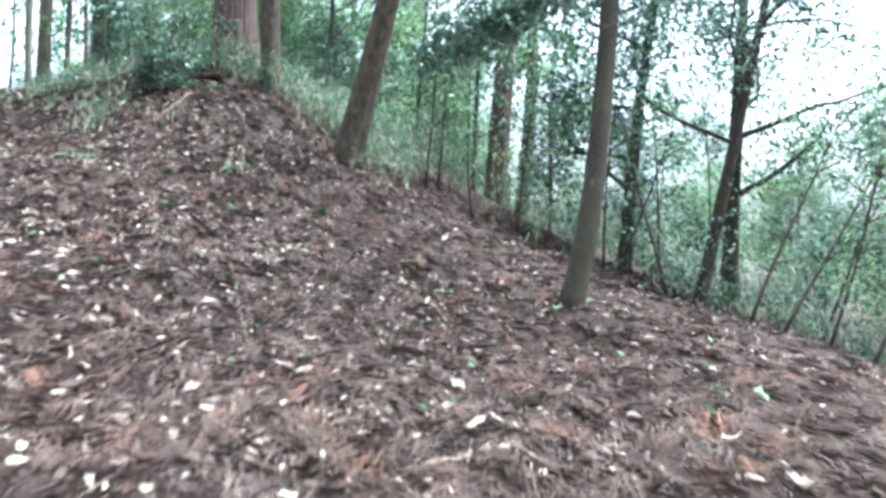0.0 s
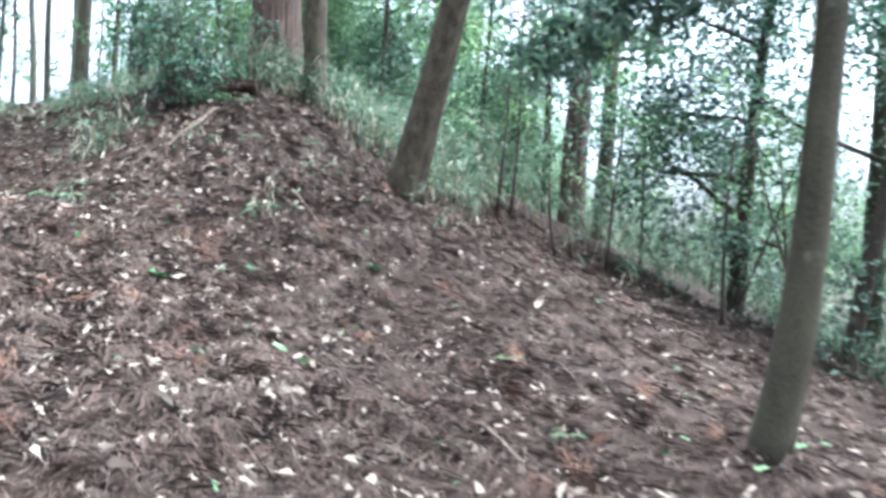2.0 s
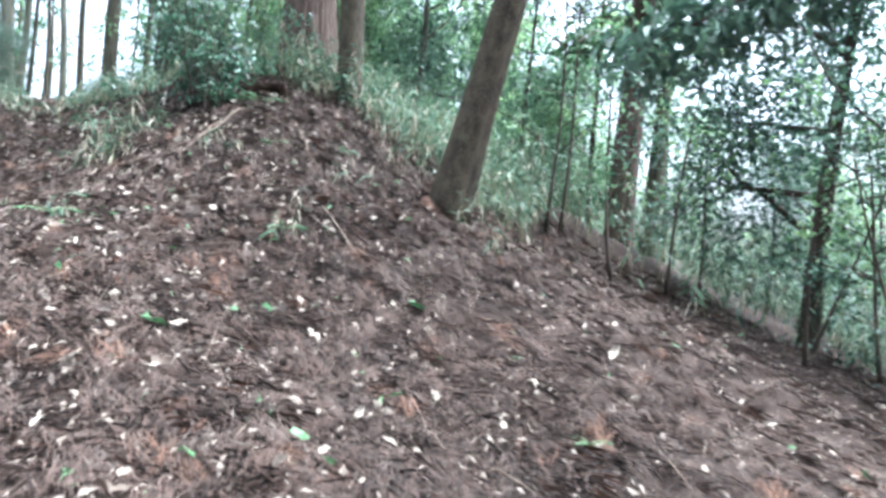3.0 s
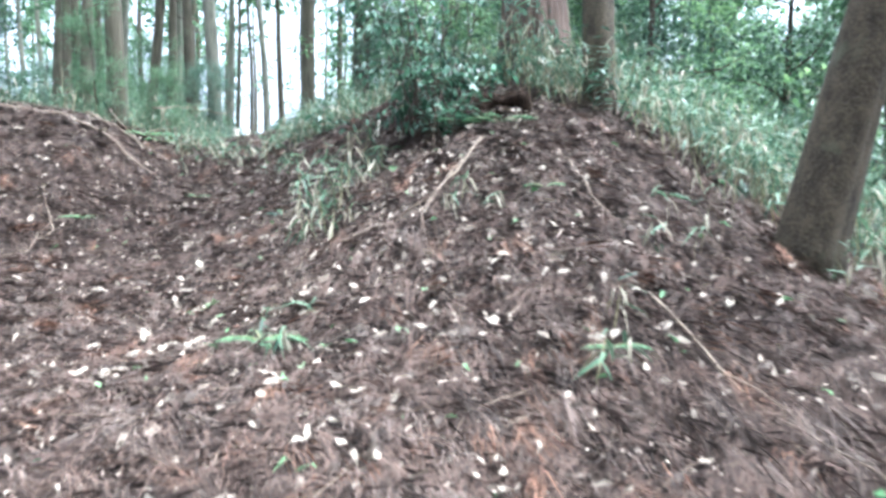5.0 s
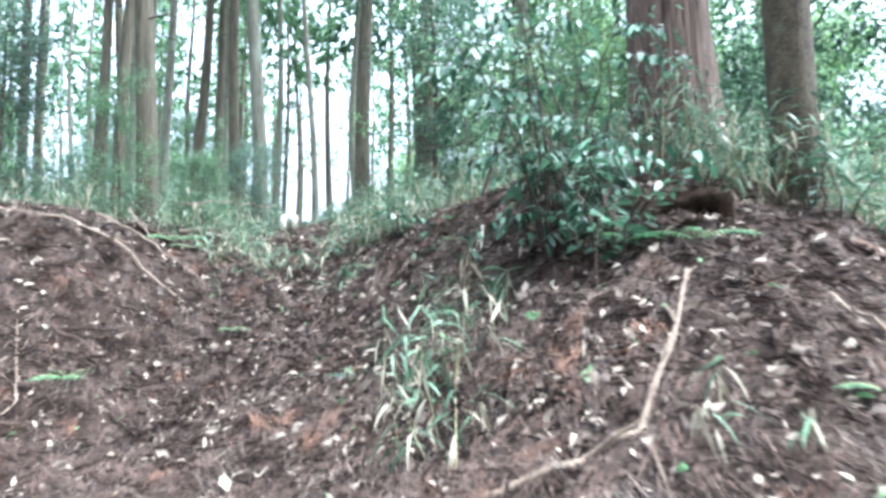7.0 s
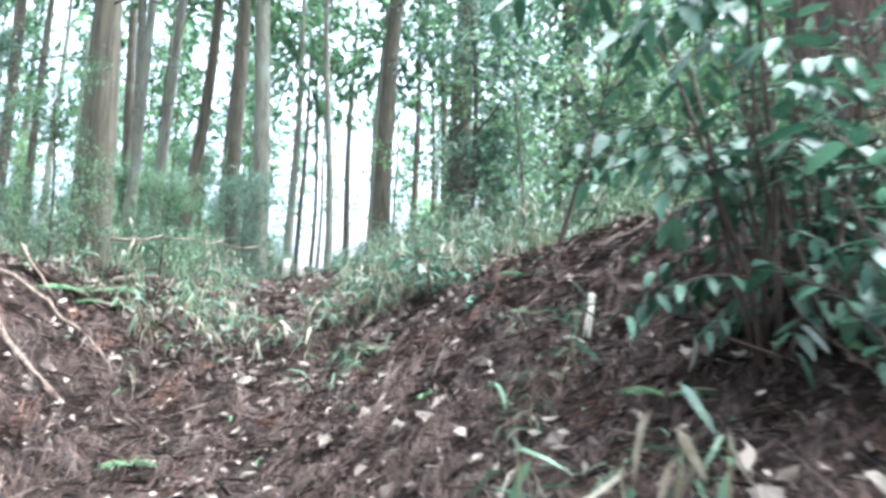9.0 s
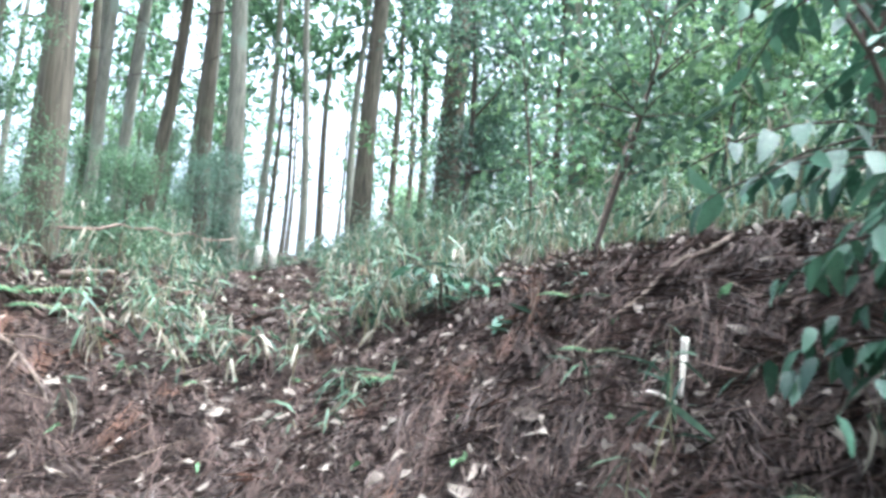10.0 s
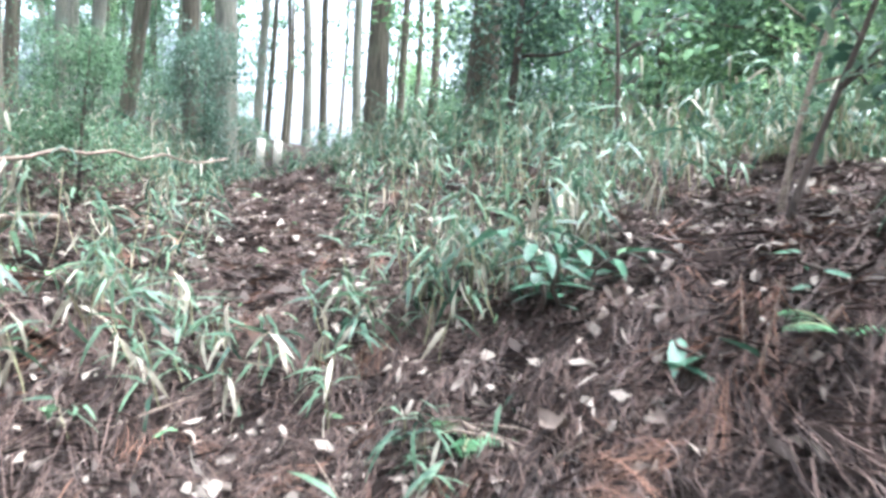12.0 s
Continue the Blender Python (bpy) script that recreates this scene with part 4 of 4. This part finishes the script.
def sprays(name, n, per, wide, length, mat, label, seed, lift=0.026, thick=0.0019, sag=0.1):
    """Fans of thin dead strands, fallen every way but mostly down the slope."""
    rng = np.random.default_rng(seed)
    c = scatter(n, rng, wide)
    n = len(c)
    nrm, gx, gy = slope_of(c[:, 0], c[:, 1])
    head = np.arctan2(-gy, -gx) + rng.normal(0, 1.3, n)
    k = np.repeat(np.arange(n), per)
    m = len(k)
    a = head[k] + rng.normal(0, 0.28, m)
    off = rng.normal(0, 0.034, (m, 2))
    xy = c[k] + off
    base = np.c_[xy, soil(xy[:, 0], xy[:, 1]) + rng.uniform(-0.004, lift, m)]
    flat = np.c_[np.cos(a), np.sin(a), np.zeros(m)]
    axis = flat - nrm[k] * np.sum(flat * nrm[k], 1)[:, None] + nrm[k] * rng.normal(0.05, 0.22, m)[:, None]
    ln = rng.uniform(*length, m)
    v, f = blades(base, axis, nrm[k] + rng.normal(0, 0.5, (m, 3)), ln, thick * rng.uniform(0.6, 1.7, m), sag, False)
    return tagged(linked(name, v, f, mat), label, "litter", kind="stuff")


def tresses(name, n, per, wide, length, mat, label, seed, thick=0.0018):
    """Bundles of long strands that curve together, heaped over one another down the slope."""
    rng = np.random.default_rng(seed)
    c = scatter(n, rng, wide)
    n = len(c)
    nrm, gx, gy = slope_of(c[:, 0], c[:, 1])
    head = np.arctan2(-gy, -gx) + rng.normal(0, 1.5, n)
    turn, arch, size = rng.normal(0, 1.5, n), rng.uniform(0.02, 0.26, n), rng.uniform(*length, n)
    k = np.repeat(np.arange(n), per)
    m = len(k)
    spread = rng.normal(0, 0.03, (m, 2))
    a0, bend = head[k] + rng.normal(0, 0.25, m), turn[k] + rng.normal(0, 0.35, m)
    ln = size[k] * rng.uniform(0.55, 1.2, m)
    lift = rng.uniform(0.002, 0.045, m)
    w = thick * rng.uniform(0.5, 1.6, m)
    xy = c[k] + spread
    rows = []
    for j, s in enumerate((0.0, 0.35, 0.7, 1.0)):
        a = a0 + bend * s
        if j:
            xy = xy + np.c_[np.cos(a), np.sin(a)] * (ln * (0.35, 0.35, 0.3)[j - 1])[:, None]
        z = soil(xy[:, 0], xy[:, 1]) + lift + arch[k] * ln * 4 * s * (1 - s) + rng.normal(0, 0.004, m)
        p = np.c_[xy, z]
        side = np.c_[-np.sin(a), np.cos(a), np.zeros(m)] * (w * (0.7, 1.0, 0.8, 0.0)[j])[:, None]
        rows += [p - side, p + side] if j < 3 else [p]
    v = np.stack(rows, 1).reshape(-1, 3)
    o = (np.arange(m) * 7)[:, None]
    f = np.concatenate([o + [0, 1, 3], o + [0, 3, 2], o + [2, 3, 5], o + [2, 5, 4], o + [4, 5, 6]])
    return tagged(linked(name, v, f, mat), label, "litter", kind="stuff")


tresses("needle_litter", 13500, 19, 1.9, (0.09, 0.25), DEAD_NEEDLE, "long matted tresses of dead cedar needles", 75)
tresses("needle_litter", 3600, 15, 1.9, (0.09, 0.24), DEAD_GREY, "weathered pale tresses of dead cedar needles", 76)
sprays("needle_litter", 20000, 12, 1.9, (0.06, 0.2), DEAD_NEEDLE, "matted dark brown dead cedar needles", 71)
sprays("needle_litter", 7000, 12, 1.9, (0.06, 0.2), DEAD_GREY, "weathered greyish dead cedar needles", 72)
tresses("cedar_twig_litter", 420, 26, 2.0, (0.12, 0.3), DEAD_RUST, "rusty red fallen cedar sprays", 77, 0.0017)
sprays("cedar_twig_litter", 300, 26, 2.0, (0.08, 0.22), DEAD_RUST, "rusty red fallen cedar sprays", 73, 0.05)
sprays("twig_litter", 2400, 1, 2.3, (0.12, 0.5), STICK, "thin dry twigs strewn on the slope", 74, 0.045, 0.003, 0.02)


def dry_leaves(name, n, wide, length, mat, label, seed, width=0.14):
    rng = np.random.default_rng(seed)
    c = scatter(n, rng, wide)
    n = len(c)
    nrm, gx, gy = slope_of(c[:, 0], c[:, 1])
    a = rng.uniform(0, 2 * np.pi, n)
    flat = np.c_[np.cos(a), np.sin(a), np.zeros(n)]
    axis = flat - nrm * np.sum(flat * nrm, 1)[:, None] + nrm * rng.normal(0.05, 0.25, n)[:, None]
    ln = rng.uniform(*length, n)
    base = np.c_[c, soil(c[:, 0], c[:, 1]) + rng.uniform(0.035, 0.085, n)]
    v, f = blades(base, axis, nrm + rng.normal(0, 0.9, (n, 3)), ln, ln * width * rng.uniform(0.35, 1.5, n), rng.uniform(0.1, 0.5))
    v = v + rng.normal(0, 0.085, v.shape) * np.repeat(ln, 6)[:, None]
    return tagged(linked(name, v, f, mat), label, "leaves", kind="stuff")


dry_leaves("leaf_litter", 12500, 2.3, (0.03, 0.1), DEAD_LEAF, "scattered dry tan leaves on the needles", 81)
dry_leaves("leaf_litter", 9000, 2.2, (0.015, 0.045), DEAD_LEAF, "broken bits of dry leaf among needles", 82, 0.2)
dry_leaves("leaf_litter", 380, 2.2, (0.04, 0.09), GREEN_FALLEN, "scattered fallen green leaves", 83)

# the larger fallen leaves, each one a piece of the ground's litter
fallen_meshes = []
rng = np.random.default_rng(91)
for i in range(8):
    n = 5
    curl = rng.uniform(-0.25, 0.45)
    v, f = [], []
    for j in range(n + 1):
        s = j / n
        w = 0.22 * math.sin(math.pi * min(0.05 + 0.95 * s, 1.0)) ** 0.8 * rng.uniform(0.6, 1.25)
        z = curl * (s - 0.4) ** 2 * 1.6
        v += [(-w, s, z + 0.2 * rng.uniform(-0.3, 1.6)), (0, s + 0.01, z), (w, s, z + 0.12 * rng.uniform(0.2, 1.6))]
    for j in range(n):
        o = 3 * j
        f += [(o, o + 1, o + 4, o + 3), (o + 1, o + 2, o + 5, o + 4)]
    me = bpy.data.meshes.new("fallen_leaf")
    me.from_pydata(v, [], f)
    me.materials.append(FALLEN if i < 7 else GREEN_FALLEN)
    me.shade_smooth()
    fallen_meshes.append(me)
NAMED = np.array([(-7.85, 11.43), (-3.69, 8.48), (-3.65, 8.13), (-5.64, 7.45), (-6.02, 8.08), (-1.87, 5.09), (-2.23, 7.79), (-3.31, 6.22), (-0.77, 8.1), (-5.12, 9.14), (-5.8, 7.3), (-5.5, 7.75), (-6.2, 7.9)])
pts = np.concatenate([NAMED, scatter(420, rng, 1.3)])[:300]
nrm, _, _ = slope_of(pts[:, 0], pts[:, 1])
for i, (x, y) in enumerate(pts):
    up = (Vector(nrm[i]) + Vector(rng.normal(0, 0.28, 3))).normalized()
    a = rng.uniform(0, 2 * math.pi)
    way = Vector((math.cos(a), math.sin(a), 0))
    xx = way.cross(up).normalized()
    way = up.cross(xx)
    ob = new("fallen_leaf", fallen_meshes[int(rng.integers(0, 8))])
    ob.parent = ground
    s = rng.uniform(0.13, 0.17) if i < len(NAMED) else rng.uniform(0.05, 0.13)
    ob.matrix_basis = Matrix.Translation((x, y, float(soil(x, y)) + 0.045)) @ Matrix((xx, way, up)).transposed().to_4x4() @ Matrix.Diagonal((s, s, s, 1))
